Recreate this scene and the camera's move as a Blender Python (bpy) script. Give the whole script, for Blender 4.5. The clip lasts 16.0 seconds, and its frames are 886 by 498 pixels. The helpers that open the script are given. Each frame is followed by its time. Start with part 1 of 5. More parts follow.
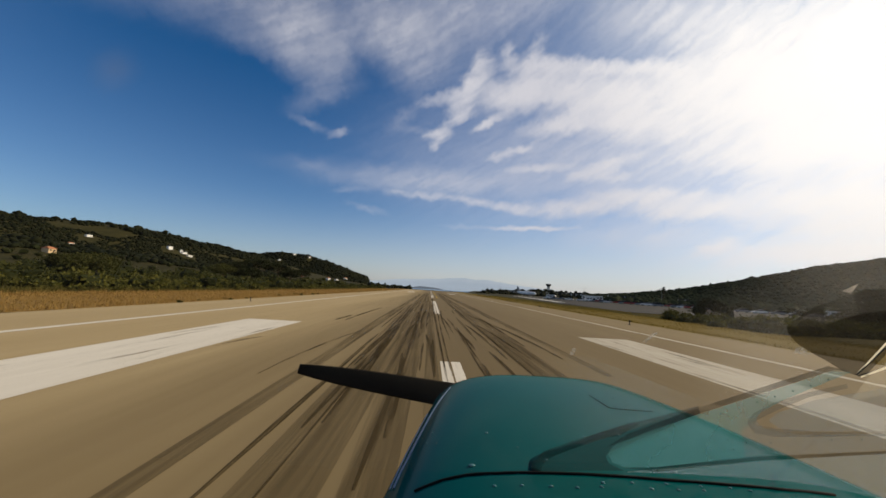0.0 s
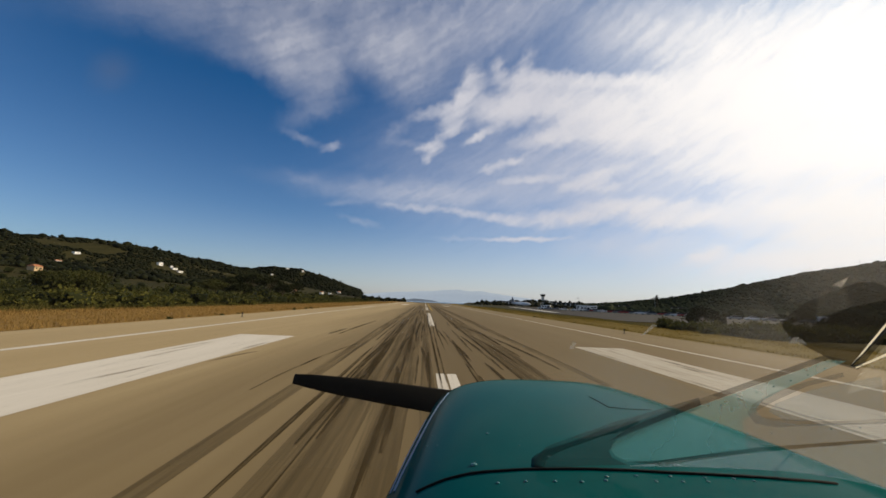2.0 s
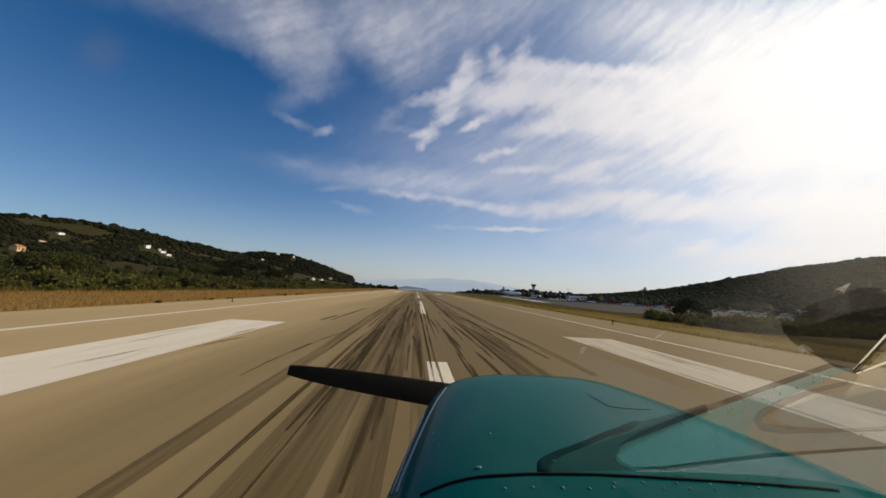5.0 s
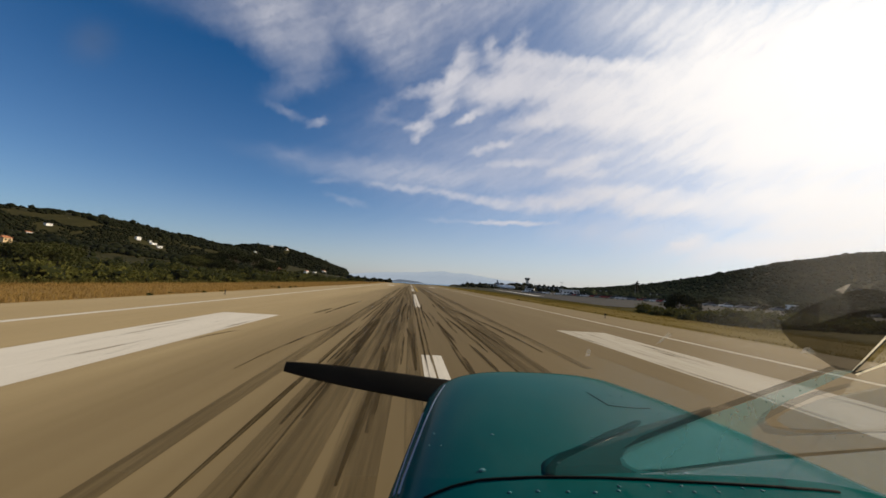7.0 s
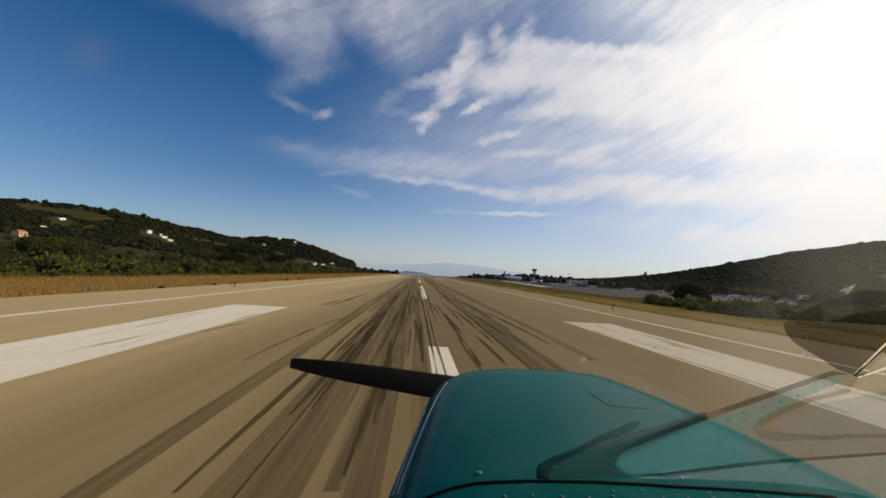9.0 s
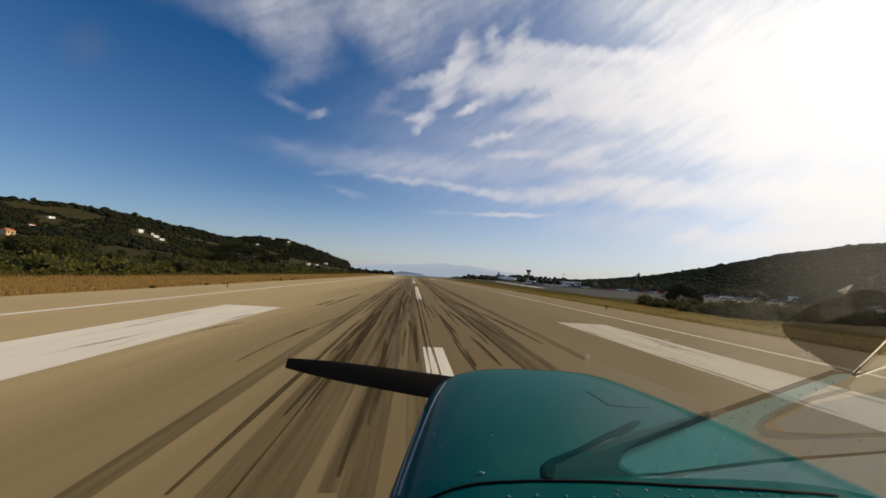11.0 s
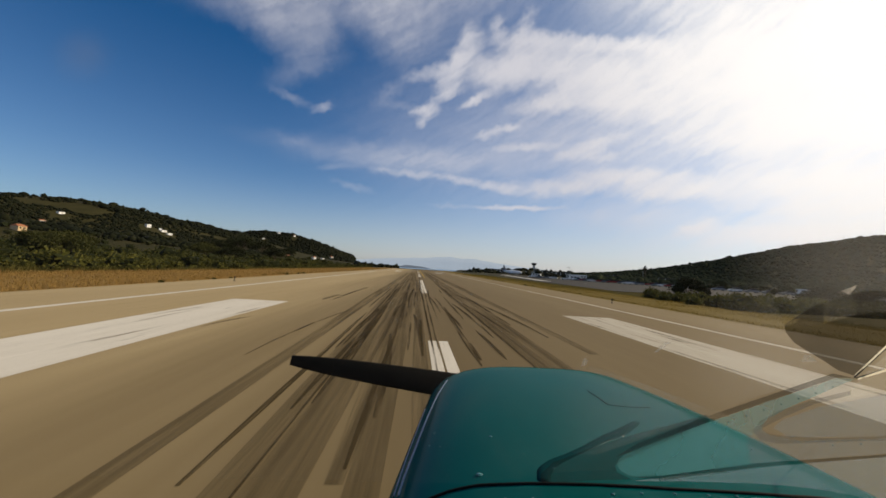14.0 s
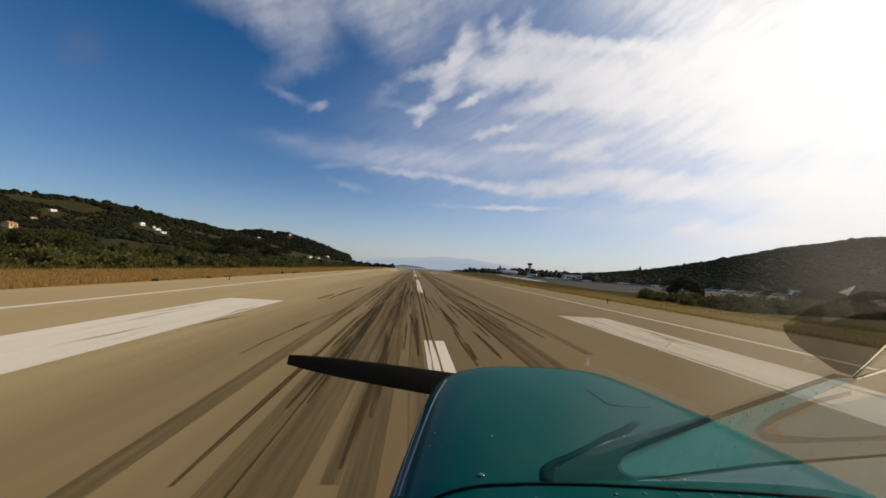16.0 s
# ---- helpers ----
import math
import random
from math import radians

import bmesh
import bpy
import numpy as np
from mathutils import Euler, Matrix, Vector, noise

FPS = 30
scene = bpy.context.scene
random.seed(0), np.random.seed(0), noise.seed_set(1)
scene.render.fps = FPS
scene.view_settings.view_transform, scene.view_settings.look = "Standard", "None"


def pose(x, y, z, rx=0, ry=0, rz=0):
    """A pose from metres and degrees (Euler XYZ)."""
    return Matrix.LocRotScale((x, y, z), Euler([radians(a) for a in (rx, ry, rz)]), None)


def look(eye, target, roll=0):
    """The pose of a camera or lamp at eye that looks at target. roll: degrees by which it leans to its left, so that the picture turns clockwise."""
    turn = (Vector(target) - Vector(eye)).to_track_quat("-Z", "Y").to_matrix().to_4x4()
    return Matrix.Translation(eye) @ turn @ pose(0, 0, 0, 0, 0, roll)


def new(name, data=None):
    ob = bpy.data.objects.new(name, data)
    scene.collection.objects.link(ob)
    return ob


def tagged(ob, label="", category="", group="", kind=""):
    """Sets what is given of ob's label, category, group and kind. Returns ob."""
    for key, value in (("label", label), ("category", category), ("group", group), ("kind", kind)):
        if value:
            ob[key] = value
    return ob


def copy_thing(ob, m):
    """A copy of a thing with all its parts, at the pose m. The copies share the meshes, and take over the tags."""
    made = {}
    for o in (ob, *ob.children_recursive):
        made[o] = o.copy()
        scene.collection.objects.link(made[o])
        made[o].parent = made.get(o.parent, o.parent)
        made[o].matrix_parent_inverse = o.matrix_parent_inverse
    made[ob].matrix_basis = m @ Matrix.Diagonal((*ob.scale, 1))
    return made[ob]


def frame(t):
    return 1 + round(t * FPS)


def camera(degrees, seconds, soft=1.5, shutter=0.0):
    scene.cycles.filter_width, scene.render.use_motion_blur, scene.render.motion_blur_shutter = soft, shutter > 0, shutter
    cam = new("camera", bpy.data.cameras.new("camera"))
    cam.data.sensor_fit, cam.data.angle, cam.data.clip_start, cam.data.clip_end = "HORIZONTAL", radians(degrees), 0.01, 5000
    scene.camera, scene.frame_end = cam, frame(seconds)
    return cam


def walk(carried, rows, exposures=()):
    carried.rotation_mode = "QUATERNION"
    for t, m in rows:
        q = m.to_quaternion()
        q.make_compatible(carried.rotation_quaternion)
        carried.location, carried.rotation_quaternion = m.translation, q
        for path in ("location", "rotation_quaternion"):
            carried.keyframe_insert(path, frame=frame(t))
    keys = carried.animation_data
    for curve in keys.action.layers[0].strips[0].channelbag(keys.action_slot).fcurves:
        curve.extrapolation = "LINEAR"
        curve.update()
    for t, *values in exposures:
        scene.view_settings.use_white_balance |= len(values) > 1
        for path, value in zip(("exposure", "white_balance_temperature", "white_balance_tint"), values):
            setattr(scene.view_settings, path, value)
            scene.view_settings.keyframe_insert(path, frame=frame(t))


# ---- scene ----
cam = camera(101.57, 16.0, soft=1.6)
# seconds, x, y, z, pitch, roll, yaw
PATH = [
    (0, -0.7213, -0.0334, 2.1230, 6.28, -3.41, -2.04),
    (0.5, -0.7086, -0.0381, 2.1192, 6.98, -1.97, -1.77),
    (1, -0.7076, -0.0399, 2.1157, 7.14, -2.24, -1.62),
    (1.5, -0.7178, -0.0354, 2.1095, 7.42, -2.40, -2.24),
    (2, -0.7279, -0.0318, 2.0957, 8.21, -2.46, -2.91),
    (2.5, -0.7208, -0.0346, 2.1051, 7.64, -2.53, -2.40),
    (3, -0.7085, -0.0464, 2.0891, 8.53, -3.26, -1.46),
    (3.5, -0.7126, -0.0415, 2.0975, 8.10, -2.82, -1.82),
    (4, -0.7316, -0.0276, 2.1102, 7.22, -2.63, -3.03),
    (4.5, -0.7444, -0.0218, 2.1050, 7.31, -3.23, -3.67),
    (5, -0.7555, -0.0136, 2.1165, 6.44, -3.45, -4.25),
    (7.5, -0.7725, -0.0009, 2.1348, 5.12, -3.69, -5.17),
    (8, -0.7678, -0.0022, 2.1442, 4.59, -3.58, -4.85),
    (8.5, -0.7632, -0.0040, 2.1492, 4.35, -3.45, -4.57),
    (9, -0.7559, -0.0073, 2.1556, 4.02, -3.40, -4.08),
    (11.5, -0.7715, 0.0008, 2.1501, 4.19, -3.62, -5.04),
    (12, -0.7684, -0.0001, 2.1567, 3.80, -3.64, -4.79),
    (12.5, -0.7700, 0.0000, 2.1500, 4.22, -3.57, -4.96),
    (13, -0.7542, -0.0066, 2.1644, 3.53, -3.23, -3.99),
    (13.5, -0.7549, -0.0071, 2.1606, 3.70, -3.42, -3.98),
    (14, -0.7581, -0.0037, 2.1703, 3.09, -3.41, -4.12),
    (14.5, -0.7579, -0.0040, 2.1694, 3.14, -3.43, -4.11),
    (15, -0.7569, -0.0053, 2.1673, 3.23, -3.58, -3.99),
    (15.5, -0.7615, -0.0038, 2.1596, 3.66, -3.64, -4.32),
    (16, -0.7689, 0.0019, 2.1680, 3.09, -3.66, -4.74),
]
EYE = Vector((-0.77, 0.0, 2.15))
walk(cam, [(t, pose(x, y, z, 90 + p, r, w)) for t, x, y, z, p, r, w in PATH])

# ---- sky, sun ----
SUN_AZ, SUN_EL = 74.0, 32.0
world = bpy.data.worlds.new("world")
scene.world = world
world.use_nodes = True
world.cycles.sampling_method, world.cycles.sample_map_resolution = "MANUAL", 512
wt = world.node_tree
wt.nodes.clear()


def wnode(kind, **sockets):
    n = wt.nodes.new(kind)
    for key, value in sockets.items():
        key = int(key[1:]) if key[0] == "_" and key[1:].isdigit() else key.replace("_", " ")
        if isinstance(value, bpy.types.NodeSocket):
            wt.links.new(value, n.inputs[key])
        else:
            n.inputs[key].default_value = value
    return n


def wmath(op, a, b=0.0, c=0.0):
    n = wnode("ShaderNodeMath", _0=a, _1=b, _2=c)
    n.operation = op
    return n.outputs[0]


sky = wt.nodes.new("ShaderNodeTexSky")
sky.sky_type = "NISHITA"
sky.sun_disc = False
sky.sun_elevation, sky.sun_rotation = radians(SUN_EL), radians(SUN_AZ)
sky.altitude, sky.air_density, sky.dust_density, sky.ozone_density = 50.0, 1.0, 0.9, 3.0
coord = wnode("ShaderNodeTexCoord").outputs["Generated"]
axes = wnode("ShaderNodeSeparateXYZ", Vector=coord)
az = wmath("MULTIPLY", wmath("ARCTAN2", axes.outputs[0], axes.outputs[1]), 180 / math.pi)
el = wmath("MULTIPLY", wmath("ARCSINE", axes.outputs[2]), 180 / math.pi)
dome = wnode("ShaderNodeCombineXYZ", X=az, Y=el).outputs[0]
# ragged edges: the dome coordinates are pushed about
push = wnode("ShaderNodeTexNoise", Vector=dome, Scale=0.42, Detail=8.0, Roughness=0.70)
push = wnode("ShaderNodeVectorMath", _0=push.outputs["Color"], _1=(0.5, 0.5, 0.5))
push.operation = "SUBTRACT"
push = wnode("ShaderNodeVectorMath", _0=push.outputs[0], _1=(3.4, 2.2, 0.0))
push.operation = "MULTIPLY"
ragged = wnode("ShaderNodeVectorMath", _0=dome, _1=push.outputs[0])
ragged.operation = "ADD"
ragged = ragged.outputs[0]
# fibres drawn out towards the upper right, like ice cloud in a high wind
combed = wnode("ShaderNodeMapping", Vector=ragged, Rotation=(0, 0, radians(27)), Scale=(9.0, 1.3, 1.0))
combed.vector_type = "TEXTURE"
fibre = wnode("ShaderNodeTexNoise", Vector=combed.outputs[0], Scale=1.0, Detail=5.0, Roughness=0.55).outputs["Fac"]
flake = wnode("ShaderNodeTexNoise", Vector=ragged, Scale=0.26, Detail=5.0, Roughness=0.52).outputs["Fac"]
CLOUD, THIN = [0.0], [0.0]
across, upward = wnode("ShaderNodeSeparateXYZ", Vector=ragged).outputs[:2]


def cloud(azimuth, elevation, length, width, angle, density, rim=1.6, core=0.0, layer=CLOUD):
    """One drawn-out cloud: an ellipse on the dome, in degrees, soft at the rim."""
    here = wnode("ShaderNodeCombineXYZ", X=across, Y=upward, Z=layer[0])
    turned = wnode("ShaderNodeMapping", Vector=here.outputs[0], Location=(azimuth, elevation, 0), Rotation=(0, 0, radians(angle)), Scale=(length, width, 1e3))
    turned.vector_type = "TEXTURE"
    far = wnode("ShaderNodeVectorMath", _0=turned.outputs[0])
    far.operation = "LENGTH"
    fall = wnode("ShaderNodeMapRange", Value=far.outputs["Value"], From_Min=rim, From_Max=core, To_Min=0.0, To_Max=density)
    fall.interpolation_type = "SMOOTHSTEP"
    # clouds lie over one another: what is clear of both stays clear
    layer[0] = wmath("SUBTRACT", 1.0, wmath("MULTIPLY", wmath("SUBTRACT", 1.0, fall.outputs[0]), wmath("SUBTRACT", 1.0, layer[0])))


# wide thin veils
cloud(42.7, 18.5, 15.1, 7.10, -9, 0.10, layer=THIN)
cloud(24.3, 19.4, 11.7, 3.13, -3, 0.12, layer=THIN)
cloud(43.7, 31.6, 12.2, 3.75, -14, 0.55)
cloud(1.8, 16.2, 13.2, 1.88, 2, 0.12, layer=THIN)
cloud(-8.6, 15.8, 10.6, 1.17, 4, 0.08, layer=THIN)
cloud(32.1, 8.7, 9.7, 1.97, 1, 0.17, layer=THIN)
cloud(48.8, 4.2, 9.1, 2.21, 3, 0.45)
# lilac veil overhead
cloud(-11.6, 35.4, 25.3, 2.33, 11, 0.11, layer=THIN)
cloud(-22.7, 31.0, 6.5, 2.69, -33, 0.14, layer=THIN)
cloud(-18.6, 33.0, 5.2, 2.69, -28, 0.17, layer=THIN)
cloud(-29.1, 30.7, 4.2, 1.53, 5, 0.11, layer=THIN)
cloud(-7.5, 33.9, 7.0, 2.93, -12, 0.11, layer=THIN)
cloud(-2.8, 32.7, 5.3, 2.59, 34, 0.09, layer=THIN)
cloud(11.0, 37.6, 12.4, 2.78, 2, 0.06, layer=THIN)
cloud(33.0, 37.1, 9.0, 2.17, -14, 0.17, layer=THIN)
cloud(-28.6, 37.6, 24.5, 3.20, 21, 0.14, layer=THIN)
cloud(10.0, 41.8, 34.3, 3.37, -1, 0.20, layer=THIN)
# small puffs
cloud(-20.6, 22.6, 2.4, 0.61, -13, 0.17, layer=THIN)
cloud(-15.9, 22.0, 2.2, 0.89, 18, 0.44)
cloud(-18.5, 16.7, 3.3, 0.88, -8, 0.11, layer=THIN)
cloud(-13.6, 14.2, 2.5, 0.41, 11, 0.18, layer=THIN)
cloud(-10.7, 11.6, 2.9, 0.51, -10, 0.18, layer=THIN)
# ragged head of the bright mass
cloud(-5.9, 25.9, 3.3, 0.96, 45, 0.15, layer=THIN)
cloud(-3.7, 24.0, 3.8, 0.63, -2, 0.14, layer=THIN)
cloud(-0.1, 23.8, 2.7, 1.19, 12, 0.76)
cloud(-0.5, 22.0, 1.3, 0.68, 42, 0.62)
cloud(-1.3, 28.7, 4.0, 1.03, 13, 0.5)
cloud(4.5, 30.1, 4.9, 1.83, 45, 0.82)
cloud(5.8, 33.3, 3.4, 1.4, -125, 0.5)
cloud(10.9, 34.3, 2.8, 1.4, -72, 0.46)
cloud(14.9, 34.4, 3.0, 1.6, -118, 0.46)
cloud(3.3, 26.3, 2.5, 0.95, 22, 0.74)
cloud(7.3, 25.4, 3.1, 0.73, 24, 0.82)
# the bright mass
cloud(13.8, 30.0, 10.8, 2.62, 8, 0.96)
cloud(16.5, 32.9, 6.5, 1.35, -4, 0.8)
cloud(18.7, 24.9, 5.6, 1.54, 5, 0.92)
cloud(27.9, 27.7, 13.4, 3.27, -8, 0.98)
cloud(30.7, 24.6, 9.5, 2.38, -8, 0.97)
cloud(30.1, 30.9, 9.1, 1.02, -11, 0.8)
cloud(42.3, 26.2, 10.2, 4.19, -12, 0.99)
# thinner streaks below it
cloud(12.0, 21.5, 4.6, 0.68, 14, 0.74)
cloud(16.3, 19.1, 6.6, 0.70, 2, 0.64)
cloud(26.8, 19.3, 5.1, 0.90, 14, 0.66)
cloud(30.8, 22.2, 8.5, 1.17, -3, 0.42)
cloud(25.1, 17.5, 6.7, 1.1, -2, 0.55)
cloud(39.0, 19.1, 5.9, 2.08, -6, 0.5)
# towards the sun
cloud(49.9, 18.5, 13.8, 5.42, -12, 0.99)
cloud(52.9, 24.9, 12.1, 6.59, -16, 0.99)
# low streaks
cloud(-1.5, 14.4, 7.5, 0.69, -1, 0.52)
cloud(9.1, 13.6, 6.2, 0.78, -8, 0.68)
cloud(22.2, 13.3, 10.0, 1.50, 2, 0.88)
cloud(30.7, 14.5, 8.2, 1.24, -5, 0.8)
cloud(37.2, 12.1, 7.8, 1.63, -3, 0.93)
cloud(50.5, 11.8, 11.0, 2.51, -6, 0.98)
cloud(15.3, 10.0, 6.9, 0.44, 1, 0.82)
cloud(5.3, 10.0, 3.7, 0.35, 1, 0.17, layer=THIN)
cloud(51.6, 8.9, 9.3, 1.79, -3, 0.97)
cloud(39.2, 7.3, 3.0, 1.03, 15, 0.8)
cloud(49.7, 6.6, 10.9, 1.60, 1, 0.96)
# round the rest of the dome
cloud(75.0, 25.0, 26.0, 18.0, 0, 0.98)
cloud(30.0, 56.0, 60.0, 14.0, 0, 0.5)
cloud(140.0, 30.0, 40.0, 12.0, 10, 0.5)
cloud(-120.0, 35.0, 40.0, 8.0, -10, 0.35)
# unseen thin veils, added to make the fill light less blue
cloud(-125.0, 42.0, 55.0, 34.0, 0, 0.34, layer=THIN)
cloud(165.0, 45.0, 60.0, 38.0, 0, 0.40, layer=THIN)
# smooth gauze, too thin to have edges
cloud(10.0, 20.0, 18.0, 7.0, 0, 0.14, layer=THIN)
cloud(-10.7, 37.8, 30.3, 3.57, 9, 0.34, layer=THIN)
cloud(-22.1, 31.8, 7.3, 3.53, -18, 0.3, layer=THIN)
cloud(-6.3, 34.7, 7.6, 4.22, -16, 0.26, layer=THIN)
cloud(1.7, 16.7, 13.4, 2.13, 1, 0.25, layer=THIN)
cloud(-9.1, 16.9, 14.1, 1.66, 1, 0.14, layer=THIN)
cloud(28.1, 19.7, 16.2, 3.82, -4, 0.16, layer=THIN)
cloud(35.4, 35.1, 11.2, 3.40, -11, 0.4, layer=THIN)
cloud(32.8, 8.8, 9.7, 1.97, 1, 0.28, layer=THIN)
cloud(-19.8, 44.0, 46.1, 4.29, 10, 0.35, layer=THIN)
cloud(-19.9, 26.3, 4.4, 1.68, 31, 0.14, layer=THIN)
cloud(3.8, 36.3, 11.6, 3.92, 11, 0.16, layer=THIN)
cloud(43.7, 4.9, 17.8, 2.78, 2, 0.3, layer=THIN)
# thinner and thicker along the fibres
grain = wmath("ADD", wmath("MULTIPLY", wmath("SUBTRACT", fibre, 0.5), 0.75), wmath("MULTIPLY", wmath("SUBTRACT", flake, 0.5), 0.7))
body = wmath("ADD", wmath("MULTIPLY", CLOUD[0], 1.25), wmath("SUBTRACT", grain, 0.22))
cover = wnode("ShaderNodeMapRange", Value=body, From_Min=-0.2, From_Max=1.12, To_Min=0.0, To_Max=0.98)
cover.interpolation_type = "SMOOTHSTEP"
cover = wnode("ShaderNodeMix", Factor=wnode("ShaderNodeMapRange", Value=CLOUD[0], From_Min=0.0, From_Max=0.25).outputs[0], _2=0.0, _3=cover.outputs[0])
sunward = wnode("ShaderNodeVectorMath", _0=coord, _1=(math.sin(radians(SUN_AZ)) * math.cos(radians(SUN_EL)), math.cos(radians(SUN_AZ)) * math.cos(radians(SUN_EL)), math.sin(radians(SUN_EL))))
sunward.operation = "DOT_PRODUCT"
glare = wnode("ShaderNodeMapRange", Value=sunward.outputs["Value"], From_Min=0.62, From_Max=1.0, To_Min=0.0, To_Max=1.0)
glare.interpolation_type = "SMOOTHSTEP"
white = wnode("ShaderNodeMix", Factor=glare.outputs[0])
white.data_type = "RGBA"
white.inputs[6].default_value, white.inputs[7].default_value = (7.4, 7.3, 7.8, 1), (13.2, 12.6, 11.9, 1)
# a thin even veil, thickening towards the sun
veil = wnode("ShaderNodeVectorMath", _0=wnode("ShaderNodeMapping", Vector=ragged, Location=(62, 20, 0), Scale=(70, 30, 1e3)).outputs[0])
veil.inputs[0].links[0].from_node.vector_type = "TEXTURE"
veil.operation = "LENGTH"
veil = wnode("ShaderNodeMapRange", Value=veil.outputs["Value"], From_Min=1.25, From_Max=0.15, To_Min=0.0, To_Max=0.68)
veil.interpolation_type = "SMOOTHSTEP"
lowest = wnode("ShaderNodeMapRange", Value=el, From_Min=4.0, From_Max=13.0, To_Min=0.62, To_Max=1.0)
veil = wmath("MULTIPLY", wmath("MULTIPLY", veil.outputs[0], lowest.outputs[0]), wmath("ADD", 0.5, wmath("MULTIPLY", fibre, 0.9)))
gauze = wmath("MULTIPLY", THIN[0], wmath("MAXIMUM", 0.0, wmath("MULTIPLY_ADD", wmath("ADD", fibre, flake), 1.15, -0.15)))
# bright haze along the horizon
low_haze = wnode("ShaderNodeMapRange", Value=el, From_Min=13.0, From_Max=-1.0, To_Min=0.0, To_Max=0.46)
low_haze.interpolation_type = "SMOOTHSTEP"
haze_side = wnode("ShaderNodeMapRange", Value=az, From_Min=-46.0, From_Max=0.0, To_Min=0.12, To_Max=1.0)
gauze = wmath("SUBTRACT", 1.0, wmath("MULTIPLY", wmath("SUBTRACT", 1.0, gauze), wmath("SUBTRACT", 1.0, wmath("MULTIPLY", low_haze.outputs[0], haze_side.outputs[0]))))
clear_sky = wmath("MULTIPLY", wmath("MULTIPLY", wmath("SUBTRACT", 1.0, gauze), wmath("SUBTRACT", 1.0, veil)), wmath("SUBTRACT", 1.0, cover.outputs[0]))
full = wnode("ShaderNodeMix", Factor=wmath("SUBTRACT", 1.0, clear_sky))
full.data_type = "RGBA"
high = wnode("ShaderNodeMapRange", Value=el, From_Min=0.0, From_Max=31.0)
shade = wnode("ShaderNodeMix", Factor=high.outputs[0])
shade.data_type = "RGBA"
shade.inputs[6].default_value, shade.inputs[7].default_value = (0.98, 1.06, 1.19, 1), (0.09, 0.57, 0.93, 1)
deep = wnode("ShaderNodeMix", Factor=1.0)
deep.data_type, deep.blend_type = "RGBA", "MULTIPLY"
wt.links.new(sky.outputs[0], deep.inputs[6])
wt.links.new(shade.outputs[2], deep.inputs[7])
wt.links.new(deep.outputs[2], full.inputs[6])
wt.links.new(white.outputs[2], full.inputs[7])
backdrop = wnode("ShaderNodeBackground", Color=full.outputs[2], Strength=0.088)
wt.links.new(backdrop.outputs[0], wt.nodes.new("ShaderNodeOutputWorld").inputs[0])

lamp = bpy.data.lights.new("sun", "SUN")
lamp.energy, lamp.angle, lamp.color = 4.6, radians(0.6), (1.0, 0.83, 0.58)
sun = new("sun", lamp)
toward = Vector((math.sin(radians(SUN_AZ)) * math.cos(radians(SUN_EL)), math.cos(radians(SUN_AZ)) * math.cos(radians(SUN_EL)), math.sin(radians(SUN_EL))))
sun.matrix_world = look(toward * 300, (0, 0, 0))


# ---- materials ----
def material(name, dark, light, rough=0.8, scale=1.0, stretch=(1, 1, 1), bump=0.2, metal=0.0, fine=14.0, island=0.0, coat=0.0, contrast=0.5, fine_mix=0.35, gloss=0.5):
    """Two noises mix two colours and make the relief; stretch draws the grain out."""
    m = bpy.data.materials.new(name)
    m.use_nodes = True
    nt = m.node_tree
    bsdf = nt.nodes["Principled BSDF"]
    pos = nt.nodes.new("ShaderNodeTexCoord")
    mp = nt.nodes.new("ShaderNodeMapping")
    mp.inputs["Scale"].default_value = [scale * s for s in stretch]
    nt.links.new(pos.outputs["Object"], mp.inputs["Vector"])
    big = nt.nodes.new("ShaderNodeTexNoise")
    big.inputs["Scale"].default_value, big.inputs["Detail"].default_value = 1.0, 5.0
    small = nt.nodes.new("ShaderNodeTexNoise")
    small.inputs["Scale"].default_value, small.inputs["Detail"].default_value = fine, 4.0
    for n in (big, small):
        nt.links.new(mp.outputs[0], n.inputs["Vector"])
    both = nt.nodes.new("ShaderNodeMix")
    both.inputs["Factor"].default_value = fine_mix
    nt.links.new(big.outputs["Fac"], both.inputs[2])
    nt.links.new(small.outputs["Fac"], both.inputs[3])
    value = both.outputs[0]
    if island:
        geo = nt.nodes.new("ShaderNodeNewGeometry")
        mix = nt.nodes.new("ShaderNodeMix")
        mix.inputs["Factor"].default_value = island
        nt.links.new(value, mix.inputs[2])
        nt.links.new(geo.outputs["Random Per Island"], mix.inputs[3])
        value = mix.outputs[0]
    ramp = nt.nodes.new("ShaderNodeValToRGB")
    ramp.color_ramp.elements[0].position, ramp.color_ramp.elements[1].position = 0.5 - contrast / 2, 0.5 + contrast / 2
    ramp.color_ramp.elements[0].color, ramp.color_ramp.elements[1].color = (*dark, 1), (*light, 1)
    nt.links.new(value, ramp.inputs["Fac"])
    nt.links.new(ramp.outputs["Color"], bsdf.inputs["Base Color"])
    bsdf.inputs["Roughness"].default_value, bsdf.inputs["Metallic"].default_value = rough, metal
    bsdf.inputs["Coat Weight"].default_value, bsdf.inputs["Specular IOR Level"].default_value = coat, gloss
    bsdf.inputs["Coat Roughness"].default_value = 0.14
    if bump:
        b = nt.nodes.new("ShaderNodeBump")
        b.inputs["Strength"].default_value, b.inputs["Distance"].default_value = bump, 0.02
        nt.links.new(small.outputs["Fac"], b.inputs["Height"])
        nt.links.new(b.outputs[0], bsdf.inputs["Normal"])
    return m


